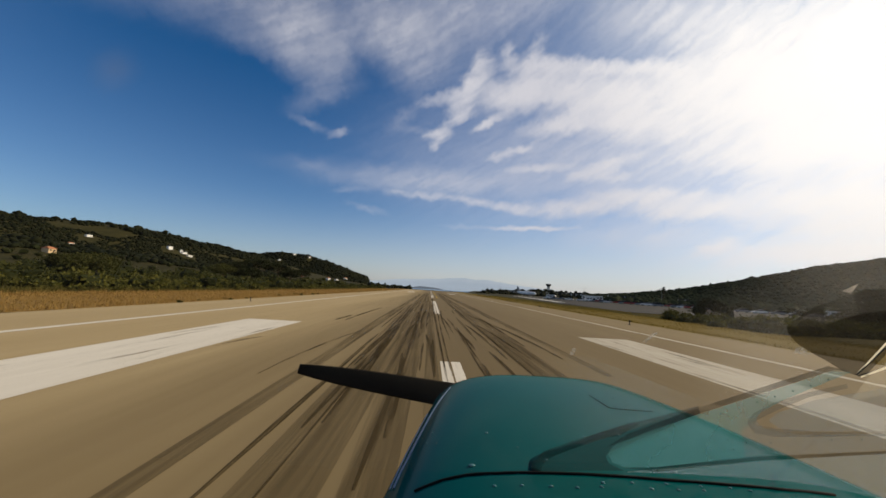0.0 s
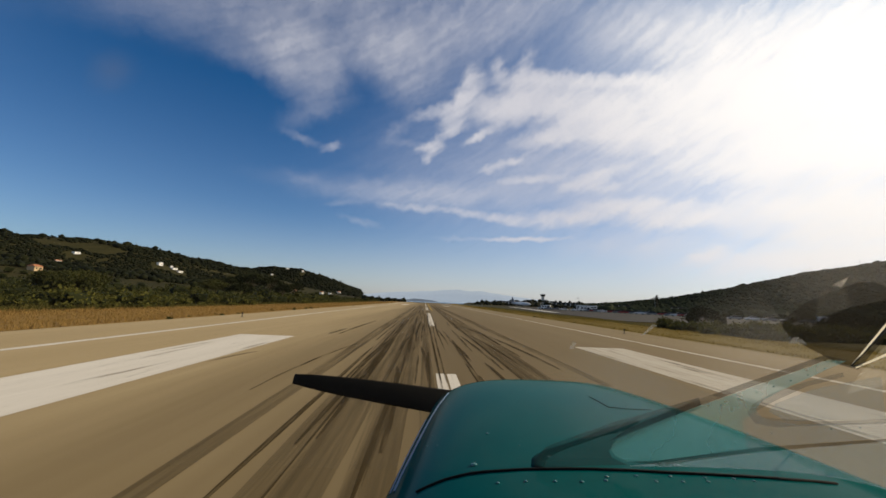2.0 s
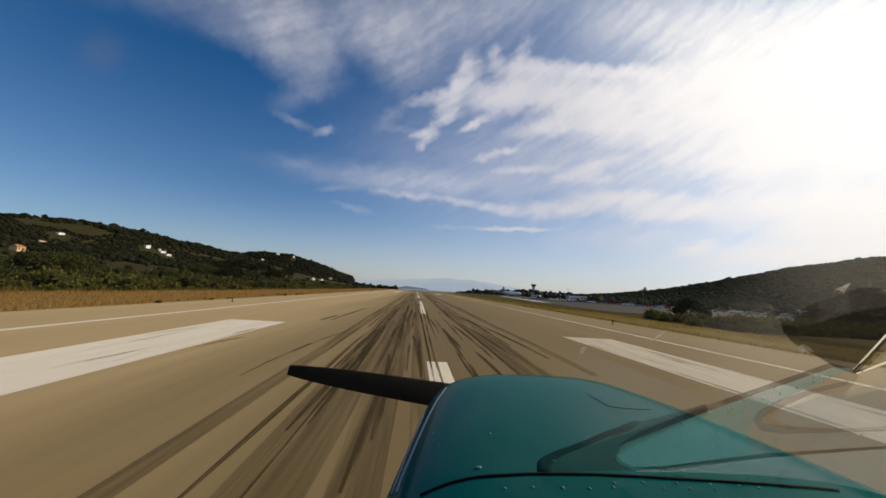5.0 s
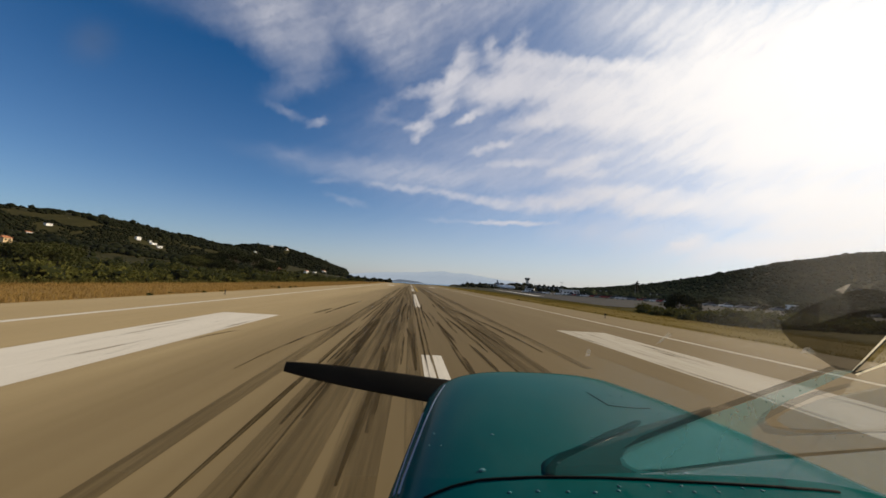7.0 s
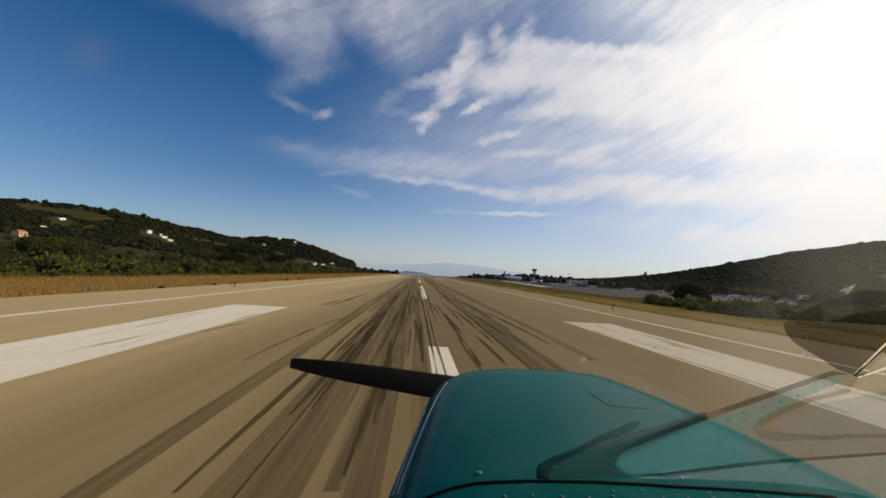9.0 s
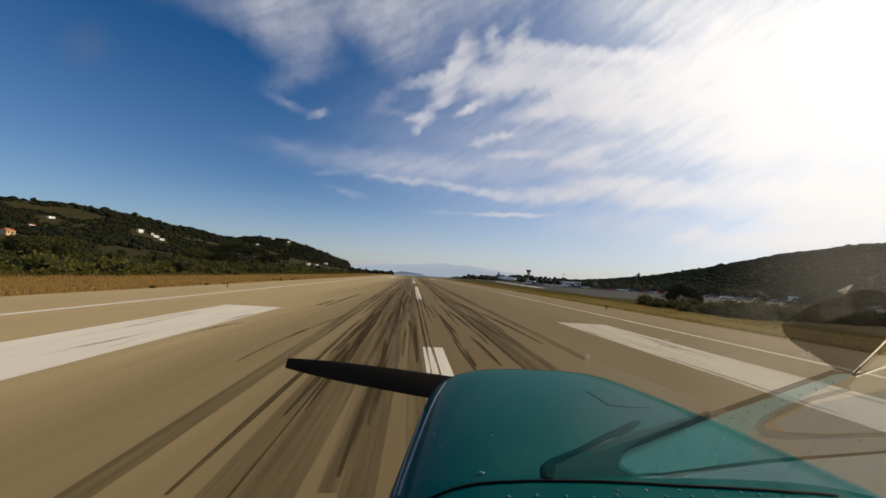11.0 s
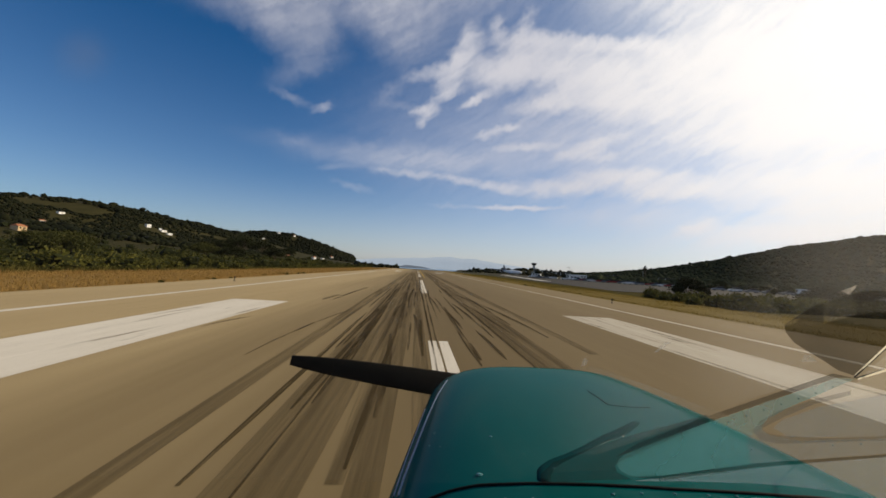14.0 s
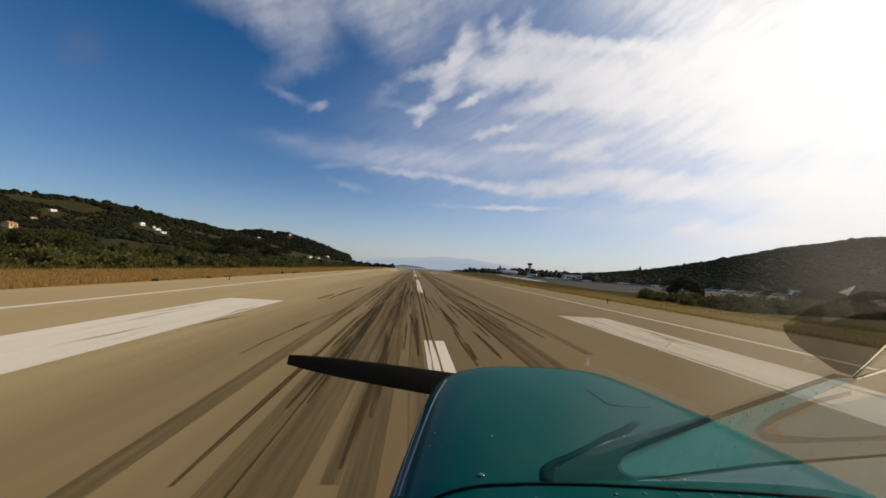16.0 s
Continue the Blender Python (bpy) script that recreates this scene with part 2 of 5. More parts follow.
def worn_film(name, dark, light, cover, scale, stretch, lo, hi, rough=0.85):
    """A thin worn or dusty layer (paint, tyre rubber) through which the ground shows where it has gone."""
    m = material(name, dark, light, rough, scale, stretch, 0.05, gloss=0.03)
    nt = m.node_tree
    out = nt.nodes["Material Output"]
    pos = nt.nodes.new("ShaderNodeTexCoord")
    mp = nt.nodes.new("ShaderNodeMapping")
    mp.inputs["Scale"].default_value = [scale * s for s in stretch]
    nt.links.new(pos.outputs["Object"], mp.inputs["Vector"])
    n = nt.nodes.new("ShaderNodeTexNoise")
    n.inputs["Scale"].default_value, n.inputs["Detail"].default_value, n.inputs["Roughness"].default_value = 3.0, 7.0, 0.65
    nt.links.new(mp.outputs[0], n.inputs["Vector"])
    r = nt.nodes.new("ShaderNodeMapRange")
    for key, v in (("From Min", lo), ("From Max", hi), ("To Min", 0.0), ("To Max", cover)):
        r.inputs[key].default_value = v
    nt.links.new(n.outputs["Fac"], r.inputs["Value"])
    clear = nt.nodes.new("ShaderNodeBsdfTransparent")
    mix = nt.nodes.new("ShaderNodeMixShader")
    nt.links.new(r.outputs[0], mix.inputs[0])
    nt.links.new(clear.outputs[0], mix.inputs[1])
    nt.links.new(nt.nodes["Principled BSDF"].outputs[0], mix.inputs[2])
    nt.links.new(mix.outputs[0], out.inputs["Surface"])
    return m


M = {
    "runway": material("runway_concrete", (0.272, 0.203, 0.101), (0.404, 0.315, 0.170), 0.85, 0.35, (1.0, 0.05, 1.0), 0.12, fine=9.0, contrast=0.6, gloss=0.08),
    "white": worn_film("worn_white_paint", (0.50, 0.46, 0.38), (0.67, 0.63, 0.54), 0.94, 0.6, (1.6, 0.10, 1.0), 0.24, 0.42),
    "old_white": worn_film("faded_white_paint", (0.40, 0.36, 0.28), (0.52, 0.48, 0.39), 0.90, 0.6, (1.6, 0.10, 1.0), 0.28, 0.46),
    "yellow": worn_film("worn_yellow_paint", (0.50, 0.33, 0.05), (0.62, 0.42, 0.07), 0.9, 0.8, (2.0, 0.2, 1.0), 0.28, 0.5),
    "rubber": worn_film("tyre_rubber", (0.040, 0.027, 0.011), (0.064, 0.046, 0.020), 0.80, 1.0, (3.0, 0.08, 1.0), 0.36, 0.56),
    "smear": worn_film("thin_tyre_rubber", (0.065, 0.048, 0.024), (0.095, 0.070, 0.036), 0.68, 0.6, (2.4, 0.06, 1.0), 0.34, 0.72),
    "apron": material("apron_asphalt", (0.030, 0.028, 0.025), (0.052, 0.049, 0.043), 0.9, 0.2, (1, 1, 1), 0.2, gloss=0.08),
    "concrete": material("pale_concrete", (0.42, 0.40, 0.36), (0.55, 0.53, 0.48), 0.85, 0.8, (1, 1, 1), 0.2, gloss=0.08),
    "soil": material("dry_soil_and_scrub", (0.014, 0.016, 0.004), (0.050, 0.042, 0.013), 0.95, 0.03, (1, 1, 1), 0.4, fine=9.0, contrast=0.5, gloss=0.08),
    "straw": material("dry_grass", (0.24, 0.140, 0.036), (0.38, 0.245, 0.078), 0.9, 0.15, (1, 1, 1), 0.2, island=0.25, contrast=0.9, gloss=0.08),
    "reed": material("green_grass", (0.060, 0.056, 0.012), (0.14, 0.115, 0.030), 0.9, 0.15, (1, 1, 1), 0.2, island=0.25, contrast=0.9, gloss=0.08),
    "leaf": material("scrub_leaves", (0.020, 0.026, 0.007), (0.088, 0.084, 0.021), 0.85, 0.12, (1, 1, 1), 0.0, island=0.5, contrast=0.9, gloss=0.08),
    "pine": material("pine_needles", (0.008, 0.011, 0.003), (0.026, 0.029, 0.007), 0.85, 0.2, (1, 1, 1), 0.0, island=0.6, contrast=0.9, gloss=0.08),
    "wood": material("wooded_slope", (0.0024, 0.0048, 0.0018), (0.0150, 0.0165, 0.0055), 0.95, 0.012, (1, 1, 1), 0.0, island=0.05, contrast=0.34, gloss=0.08),
    # paler, greyer woods for the right hill: haze put into the colour
    "wood_even": material("hazy_wooded_slope", (0.018, 0.024, 0.014), (0.032, 0.037, 0.021), 0.95, 0.012, (1, 1, 1), 0.0, island=0.05, contrast=0.4, gloss=0.0),
    "bark": material("bark", (0.07, 0.05, 0.035), (0.14, 0.10, 0.07), 0.95, 3.0, (2, 2, 0.4), 0.6, gloss=0.08),
    "plaster": material("white_plaster", (0.80, 0.78, 0.74), (0.88, 0.86, 0.83), 0.85, 0.5, (1, 1, 1), 0.1, gloss=0.08),
    "ochre": material("ochre_plaster", (0.50, 0.36, 0.20), (0.62, 0.46, 0.27), 0.85, 0.5, (1, 1, 1), 0.1, gloss=0.08),
    "tile": material("clay_roof_tiles", (0.30, 0.12, 0.06), (0.45, 0.20, 0.10), 0.85, 1.5, (3, 0.4, 1), 0.4, gloss=0.08),
    "pane": material("dark_window_glass", (0.012, 0.013, 0.014), (0.022, 0.023, 0.025), 0.5, 1.0, (1, 1, 1), 0.0, gloss=0.10),
    "sea": material("sea_water", (0.10, 0.17, 0.23), (0.13, 0.21, 0.28), 0.25, 0.02, (0.3, 1, 1), 0.2, fine=30.0),
    "teal": material("teal_aircraft_paint", (0.0002, 0.055, 0.0535), (0.0005, 0.082, 0.079), 0.5, 1.3, (1, 1, 1), 0.0, fine=30.0, contrast=0.8, gloss=0.0, coat=0.22),
    "teal_pale": material("pale_teal_paint", (0.12, 0.19, 0.27), (0.17, 0.25, 0.34), 0.35, 2.0, (1, 1, 1), 0.02, coat=0.3),
    "blade": material("matt_black_blade_paint", (0.004, 0.0038, 0.0032), (0.009, 0.008, 0.006), 0.7, 3.0, (1, 1, 1), 0.1, gloss=0.05),
    "gasket": material("black_rubber_gasket", (0.003, 0.005, 0.005), (0.007, 0.009, 0.009), 0.8, 8.0, (1, 1, 1), 0.1, gloss=0.06),
    "tyre": material("tyre", (0.015, 0.015, 0.015), (0.03, 0.03, 0.03), 0.85, 8.0, (1, 1, 1), 0.2),
    "car_white": material("white_car_paint", (0.74, 0.71, 0.66), (0.82, 0.80, 0.76), 0.6, 1.0, (1, 1, 1), 0.0, gloss=0.15),
    "car_grey": material("grey_car_paint", (0.16, 0.17, 0.18), (0.24, 0.25, 0.26), 0.6, 1.0, (1, 1, 1), 0.0, gloss=0.15),
    "car_red": material("red_car_paint", (0.28, 0.04, 0.03), (0.38, 0.06, 0.05), 0.6, 1.0, (1, 1, 1), 0.0, gloss=0.15),
    "dark": material("dark_facade", (0.05, 0.048, 0.045), (0.09, 0.085, 0.08), 0.8, 0.6, (1, 1, 1), 0.1, gloss=0.08),
    "pole": material("galvanised_pole", (0.22, 0.22, 0.21), (0.32, 0.32, 0.31), 0.5, 3.0, (1, 1, 1), 0.1, metal=0.6),
}


def lane_and_east_tone(m):
    """Years of rubber have browned the centreline lane, uneven at its rim; the east half is darker too."""
    nt = m.node_tree
    bsdf = nt.nodes["Principled BSDF"]
    old = bsdf.inputs["Base Color"].links[0].from_socket
    pos = nt.nodes.new("ShaderNodeTexCoord")
    xyz = nt.nodes.new("ShaderNodeSeparateXYZ")
    nt.links.new(pos.outputs["Object"], xyz.inputs[0])
    mp = nt.nodes.new("ShaderNodeMapping")
    mp.inputs["Scale"].default_value = (0.5, 0.02, 1.0)
    nt.links.new(pos.outputs["Object"], mp.inputs["Vector"])
    n = nt.nodes.new("ShaderNodeTexNoise")
    n.inputs["Scale"].default_value, n.inputs["Detail"].default_value = 1.0, 6.0
    nt.links.new(mp.outputs[0], n.inputs["Vector"])
    off = nt.nodes.new("ShaderNodeMath")
    off.operation = "MULTIPLY_ADD"
    off.inputs[1].default_value = 5.0
    nt.links.new(n.outputs["Fac"], off.inputs[0])
    nt.links.new(xyz.outputs[0], off.inputs[2])
    ramp = nt.nodes.new("ShaderNodeValToRGB")
    lane = nt.nodes.new("ShaderNodeMapRange")
    lane.inputs["From Min"].default_value, lane.inputs["From Max"].default_value = -17.5, 22.5
    nt.links.new(off.outputs[0], lane.inputs["Value"])
    keys = ((0.0, 1.0), (0.28, 0.97), (0.38, 0.62), (0.50, 0.40), (0.60, 0.43), (0.75, 0.47), (1.0, 0.61))
    while len(ramp.color_ramp.elements) < len(keys):
        ramp.color_ramp.elements.new(0.5)
    for e, (p, v) in zip(ramp.color_ramp.elements, keys):
        e.position, e.color = p, (v, v * (0.95 + 0.05 * v), v * (0.86 + 0.14 * v), 1)
    nt.links.new(lane.outputs[0], ramp.inputs["Fac"])
    mix = nt.nodes.new("ShaderNodeMix")
    mix.data_type, mix.blend_type = "RGBA", "MULTIPLY"
    mix.inputs[0].default_value = 1.0
    nt.links.new(old, mix.inputs[6])
    nt.links.new(ramp.outputs["Color"], mix.inputs[7])
    nt.links.new(mix.outputs[2], bsdf.inputs["Base Color"])


lane_and_east_tone(M["runway"])


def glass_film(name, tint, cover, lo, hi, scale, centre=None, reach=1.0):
    """Patchy film, scattering light forwards: smears, and painted-in glare, reflections and shade."""
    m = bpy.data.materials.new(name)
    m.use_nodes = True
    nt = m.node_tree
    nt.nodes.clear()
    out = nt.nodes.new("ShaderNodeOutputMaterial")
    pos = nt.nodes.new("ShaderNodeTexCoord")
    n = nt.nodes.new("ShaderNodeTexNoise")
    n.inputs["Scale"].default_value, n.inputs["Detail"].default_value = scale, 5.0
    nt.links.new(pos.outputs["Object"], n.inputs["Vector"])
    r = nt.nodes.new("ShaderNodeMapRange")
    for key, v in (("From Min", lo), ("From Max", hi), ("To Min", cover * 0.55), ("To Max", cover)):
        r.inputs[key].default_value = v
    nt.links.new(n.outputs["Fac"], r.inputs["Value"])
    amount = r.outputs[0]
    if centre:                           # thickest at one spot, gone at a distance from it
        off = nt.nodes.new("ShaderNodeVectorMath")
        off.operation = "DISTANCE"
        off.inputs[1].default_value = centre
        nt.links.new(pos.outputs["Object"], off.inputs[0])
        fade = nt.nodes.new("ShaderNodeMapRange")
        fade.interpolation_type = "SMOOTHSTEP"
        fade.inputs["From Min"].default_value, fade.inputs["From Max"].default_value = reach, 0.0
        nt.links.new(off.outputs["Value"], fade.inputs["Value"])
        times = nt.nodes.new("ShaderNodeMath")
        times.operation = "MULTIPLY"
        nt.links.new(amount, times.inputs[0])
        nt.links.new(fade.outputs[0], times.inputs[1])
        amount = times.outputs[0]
    clear, pane_scatter, back = (nt.nodes.new(k) for k in ("ShaderNodeBsdfTransparent", "ShaderNodeBsdfTranslucent", "ShaderNodeBsdfDiffuse"))
    pane_scatter.inputs["Color"].default_value = back.inputs["Color"].default_value = (*tint, 1)
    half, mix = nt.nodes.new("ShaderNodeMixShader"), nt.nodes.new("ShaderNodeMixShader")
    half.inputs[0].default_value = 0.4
    nt.links.new(pane_scatter.outputs[0], half.inputs[1])
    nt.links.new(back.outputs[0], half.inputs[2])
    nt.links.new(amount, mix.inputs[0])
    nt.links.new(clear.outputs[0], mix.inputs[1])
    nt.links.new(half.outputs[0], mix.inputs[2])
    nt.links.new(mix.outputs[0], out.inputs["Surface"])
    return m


# teal and pale films that paint the windscreen's bright reflections
M["sheen"] = glass_film("painted_reflection_film", (0.22, 0.58, 0.555), 0.50, 0.3, 0.7, 5.0)
M["strip_sheen"] = glass_film("pale_reflection_film", (0.27, 0.59, 0.57), 0.48, 0.3, 0.7, 5.0)
M["dull_sheen"] = glass_film("dull_reflection_film", (0.48, 0.55, 0.55), 0.36, 0.3, 0.7, 5.0)
# dark film that paints the shadowy bands of the reflection
M["shade_band"] = glass_film("painted_dark_reflection", (0.03, 0.03, 0.028), 0.62, 0.3, 0.7, 5.0)
# dark teal for the solid that stands in for a reflection
M["teal_dark"] = material("dark_reflection_teal", (0.0008, 0.028, 0.031), (0.0015, 0.036, 0.040), 0.45, 4.0, (1, 1, 1), 0.02, gloss=0.0, coat=0.04)
M["bead"] = material("glossy_wet_teal", (0.03, 0.12, 0.12), (0.05, 0.17, 0.17), 0.08, 6.0, (1, 1, 1), 0.0, gloss=0.9)
M["tawny"] = material("tawny_grass", (0.14, 0.100, 0.017), (0.26, 0.185, 0.042), 0.9, 0.25, (1, 1, 1), 0.2, island=0.25, contrast=0.9, gloss=0.08)
M["fresh"] = material("fresh_green_shrub", (0.055, 0.058, 0.011), (0.155, 0.14, 0.030), 0.85, 0.15, (1, 1, 1), 0.0, island=0.5, contrast=0.9, gloss=0.08)
# pale film that paints the sun's glare on the side pane
M["pane_scatter"] = glass_film("painted_side_glare", (0.74, 0.71, 0.68), 0.12, 0.1, 0.9, 2.0, (0.51, 0.84, 1.985), 0.25)
# dark film that paints the darker corner where the glare stops
M["pane_shade"] = glass_film("painted_side_shade", (0.02, 0.018, 0.014), 0.85, 0.1, 0.9, 2.0, (0.56, 0.77, 2.06), 0.44)
# pale film that paints glare in the corner past the rods
M["corner"] = glass_film("painted_corner_glare", (0.86, 0.80, 0.66), 0.20, 0.1, 0.9, 4.0)
# duller film for the dark loop of the reflection, painted the same way
M["loop_shade"] = glass_film("painted_dull_reflection", (0.16, 0.16, 0.15), 0.42, 0.3, 0.7, 5.0)
# pale film for small glints painted on the windscreen
M["edge_film"] = glass_film("painted_glint", (0.86, 0.80, 0.70), 0.32, 0.0, 0.6, 8.0)
# milky film painting the bright sky reflected by the cowling's right slope
M["pale_film"] = glass_film("painted_sky_reflection", (0.56, 0.72, 0.74), 0.42, 0.1, 0.9, 3.0)
# grey film that paints haze over the cowling
M["grey_haze_film"] = glass_film("grey_haze_film", (0.62, 0.66, 0.64), 0.22, 0.1, 0.9, 3.0, (-0.002, 0.570, 1.964), 0.19)
M["smear_film"] = glass_film("grey_smear", (0.56, 0.54, 0.56), 0.15, 0.1, 0.9, 14.0, (-0.897, 0.550, 2.451), 0.055)
# nearly opaque cream film, painting bright slivers of reflection
M["edge_glint"] = glass_film("painted_edge_glint", (0.92, 0.86, 0.70), 0.95, 0.0, 0.6, 8.0)
# very thin pale film, added over the whole windscreen to lift dark tones
M["haze"] = glass_film("black_lift_film", (0.80, 0.76, 0.70), 0.010, 0.1, 0.9, 1.5)
# milky film that paints veiling glare and haze over the right hill
M["veil"] = glass_film("painted_veil_glare", (0.74, 0.72, 0.68), 0.15, 0.1, 0.9, 2.0, (0.64, 0.74, 2.23), 0.30)
M["dark_rod"] = material("dark_rod_finish", (0.05, 0.046, 0.04), (0.08, 0.074, 0.064), 0.6, 6.0, (1, 1, 1), 0.1, gloss=0.05)
M["meadow"] = material("olive_and_gold_grass", (0.070, 0.060, 0.012), (0.165, 0.128, 0.034), 0.9, 0.10, (1, 1, 1), 0.2, island=0.25, contrast=0.9, gloss=0.08)


def backlit(m, share):
    """Thin blades and leaves let part of the sunlight through."""
    nt = m.node_tree
    bsdf = nt.nodes["Principled BSDF"]
    glow, mix = nt.nodes.new("ShaderNodeBsdfTranslucent"), nt.nodes.new("ShaderNodeMixShader")
    nt.links.new(bsdf.inputs["Base Color"].links[0].from_socket, glow.inputs["Color"])
    mix.inputs[0].default_value = share
    nt.links.new(bsdf.outputs[0], mix.inputs[1])
    nt.links.new(glow.outputs[0], mix.inputs[2])
    nt.links.new(mix.outputs[0], nt.nodes["Material Output"].inputs["Surface"])


for kind in ("straw", "reed", "tawny", "meadow", "leaf", "fresh"):
    backlit(M[kind], 0.4)



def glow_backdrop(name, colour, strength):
    """Far land that glows by itself, standing in for miles of bright haze."""
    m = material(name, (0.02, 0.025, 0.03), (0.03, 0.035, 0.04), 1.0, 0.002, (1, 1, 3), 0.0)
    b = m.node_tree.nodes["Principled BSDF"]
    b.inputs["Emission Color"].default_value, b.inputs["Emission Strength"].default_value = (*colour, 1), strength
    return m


M["far_land"] = glow_backdrop("haze_glow_mountain", (0.36, 0.42, 0.49), 0.9)
M["island"] = glow_backdrop("haze_glow_island", (0.06, 0.085, 0.12), 0.9)

# ---- building helpers ----
def part(name, bm, mat, parent=None, label="", smooth=False):
    """Links a bmesh as one mesh object under parent."""
    me = bpy.data.meshes.new(name)
    if smooth:
        for face in bm.faces:
            face.smooth = True
    bm.to_mesh(me)
    bm.free()
    me.materials.append(M[mat])
    ob = new(name, me)
    ob.parent = parent
    if label:
        ob["label"] = label
    return ob


def plain(name, verts, faces, mat, parent=None, label="", smooth=False):
    me = bpy.data.meshes.new(name)
    me.from_pydata([tuple(v) for v in verts], [], [tuple(f) for f in faces])
    if smooth:
        me.polygons.foreach_set("use_smooth", [True] * len(me.polygons))
    me.materials.append(M[mat])
    ob = new(name, me)
    ob.parent = parent
    if label:
        ob["label"] = label
    return ob


def root(name, m, label, category, group=""):
    ob = new(name)
    ob.empty_display_size = 0.2
    ob.matrix_basis = m
    return tagged(ob, label, category, group)


def box(x, y, z, sx, sy, sz, bevel=0.0, bm=None):
    """A box centred on x, y with its foot at z."""
    bm = bm or bmesh.new()
    made = bmesh.ops.create_cube(bm, size=1.0, matrix=Matrix.Translation((x, y, z + sz / 2)) @ Matrix.Diagonal((sx, sy, sz, 1)))
    if bevel:
        edges = list({e for v in made["verts"] for e in v.link_edges})
        bmesh.ops.bevel(bm, geom=edges, offset=bevel, segments=2, affect="EDGES")
    return bm


def rod(a, b, r1, r2=None, sides=8, bm=None):
    """A tapered rod from a to b."""
    bm = bm or bmesh.new()
    a, b = Vector(a), Vector(b)
    turn = (b - a).to_track_quat("Z", "Y").to_matrix().to_4x4()
    bmesh.ops.create_cone(bm, cap_ends=True, segments=sides, radius1=r1, radius2=r1 if r2 is None else r2, depth=(b - a).length, matrix=Matrix.Translation((a + b) / 2) @ turn)
    return bm


def fbm(x, y, s):
    return noise.fractal(Vector((x / s, y / s, 0.37)), 0.9, 2.0, 4)


# ---- ground, hills, sea ----
def crest(rows, width):
    """Crest points (distance, azimuth, height), made dense, as x, y, h, width."""
    out = []
    for (r0, a0, h0), (r1, a1, h1) in zip(rows, rows[1:]):
        for k in range(8):
            u = k / 8
            r, a, h = r0 + (r1 - r0) * u, radians(a0 + (a1 - a0) * u), h0 + (h1 - h0) * u
            out.append((r * math.sin(a), r * math.cos(a), h, width))
    return out


CRESTS = np.array(
    crest([(1100, -80, 105), (1150, -60, 105), (1180, -50, 100), (1220, -46, 104), (1250, -42, 113), (1300, -38, 112), (1350, -35, 103), (1400, -32, 99), (1450, -29, 88), (1500, -26.5, 50), (1530, -24, 8)], 270.0)
    + crest([(2000, -28, 60), (2000, -26, 85), (2000, -24.4, 116), (2000, -22.3, 131), (2000, -19.3, 128), (2000, -16.2, 97), (2000, -12.9, 53), (2000, -9.8, 4)], 190.0)
    + crest([(820, 20, 3), (800, 26, 4), (800, 34.6, 6), (800, 41, 18), (800, 46, 40), (800, 50, 60), (800, 53, 74), (800, 56, 82), (790, 66, 86), (780, 85, 84)], 210.0)
    + crest([(560, -60, 26), (520, -50, 24), (520, -42, 18), (560, -34, 13), (640, -27, 9)], 130.0)
    + crest([(360, -163, 16), (260, -155, 26), (190, -146, 28), (140, -130, 25), (118, -112, 17), (108, -100, 6)], 42.0)
    + crest([(700, 14.5, 6), (700, 18, 9), (690, 22, 8)], 60.0))


def ground_height(x, y):
    x, y = np.asarray(x, float), np.asarray(y, float)
    h = np.zeros(x.shape)
    for cx, cy, ch, cw in CRESTS:
        d2 = ((x - cx) ** 2 + (y - cy) ** 2) / (cw * cw)
        h = np.maximum(h, ch * np.exp(-d2))
    # the shore: land falls away beyond the runway's end
    gate = np.clip(np.minimum(y - 380, np.minimum(x + 0.165 * y + 25, 0.115 * y + 25 - x)) / 60, 0, 1)
    h = h * (1 - gate) - 15 * gate
    away = np.clip((np.where(x > 0, np.where((y > -60) & (y < 380), (x - 210) / 60, (x - 60) / 60), -x - 34)) / 60, 0, 1)
    h += away * (0.35 * np.sin(x * 0.11 + 1.3) * np.sin(y * 0.083) + 0.8 * np.sin(x * 0.021 + 0.4) * np.sin(y * 0.017 + 1.0))
    return h - 0.06


def spread(n, far, power):
    u = np.linspace(-1, 1, n)
    return np.sign(u) * np.abs(u) ** power * far


gx, gy = spread(231, 3400, 2.2), np.concatenate([np.linspace(-500, 0, 24)[:-1], np.linspace(0, 1, 200) ** 1.9 * 4900])
GX, GY = np.meshgrid(gx, gy)
GZ = ground_height(GX, GY)
nx = len(gx)
quads = [(j * nx + i, j * nx + i + 1, j * nx + nx + i + 1, j * nx + nx + i) for j in range(len(gy) - 1) for i in range(nx - 1)]
tagged(plain("ground", np.stack([GX.ravel(), GY.ravel(), GZ.ravel()], 1), quads, "soil", smooth=True), "dry olive-brown hillside soil with low scrub", "ground", kind="structure")

sea_v = [(-4900, 300, -12), (4900, 300, -12), (4900, 4900, -12), (-4900, 4900, -12)]
tagged(plain("water", sea_v, [(0, 1, 2, 3)], "sea"), "calm pale blue sea beyond the runway", "sea", kind="structure")


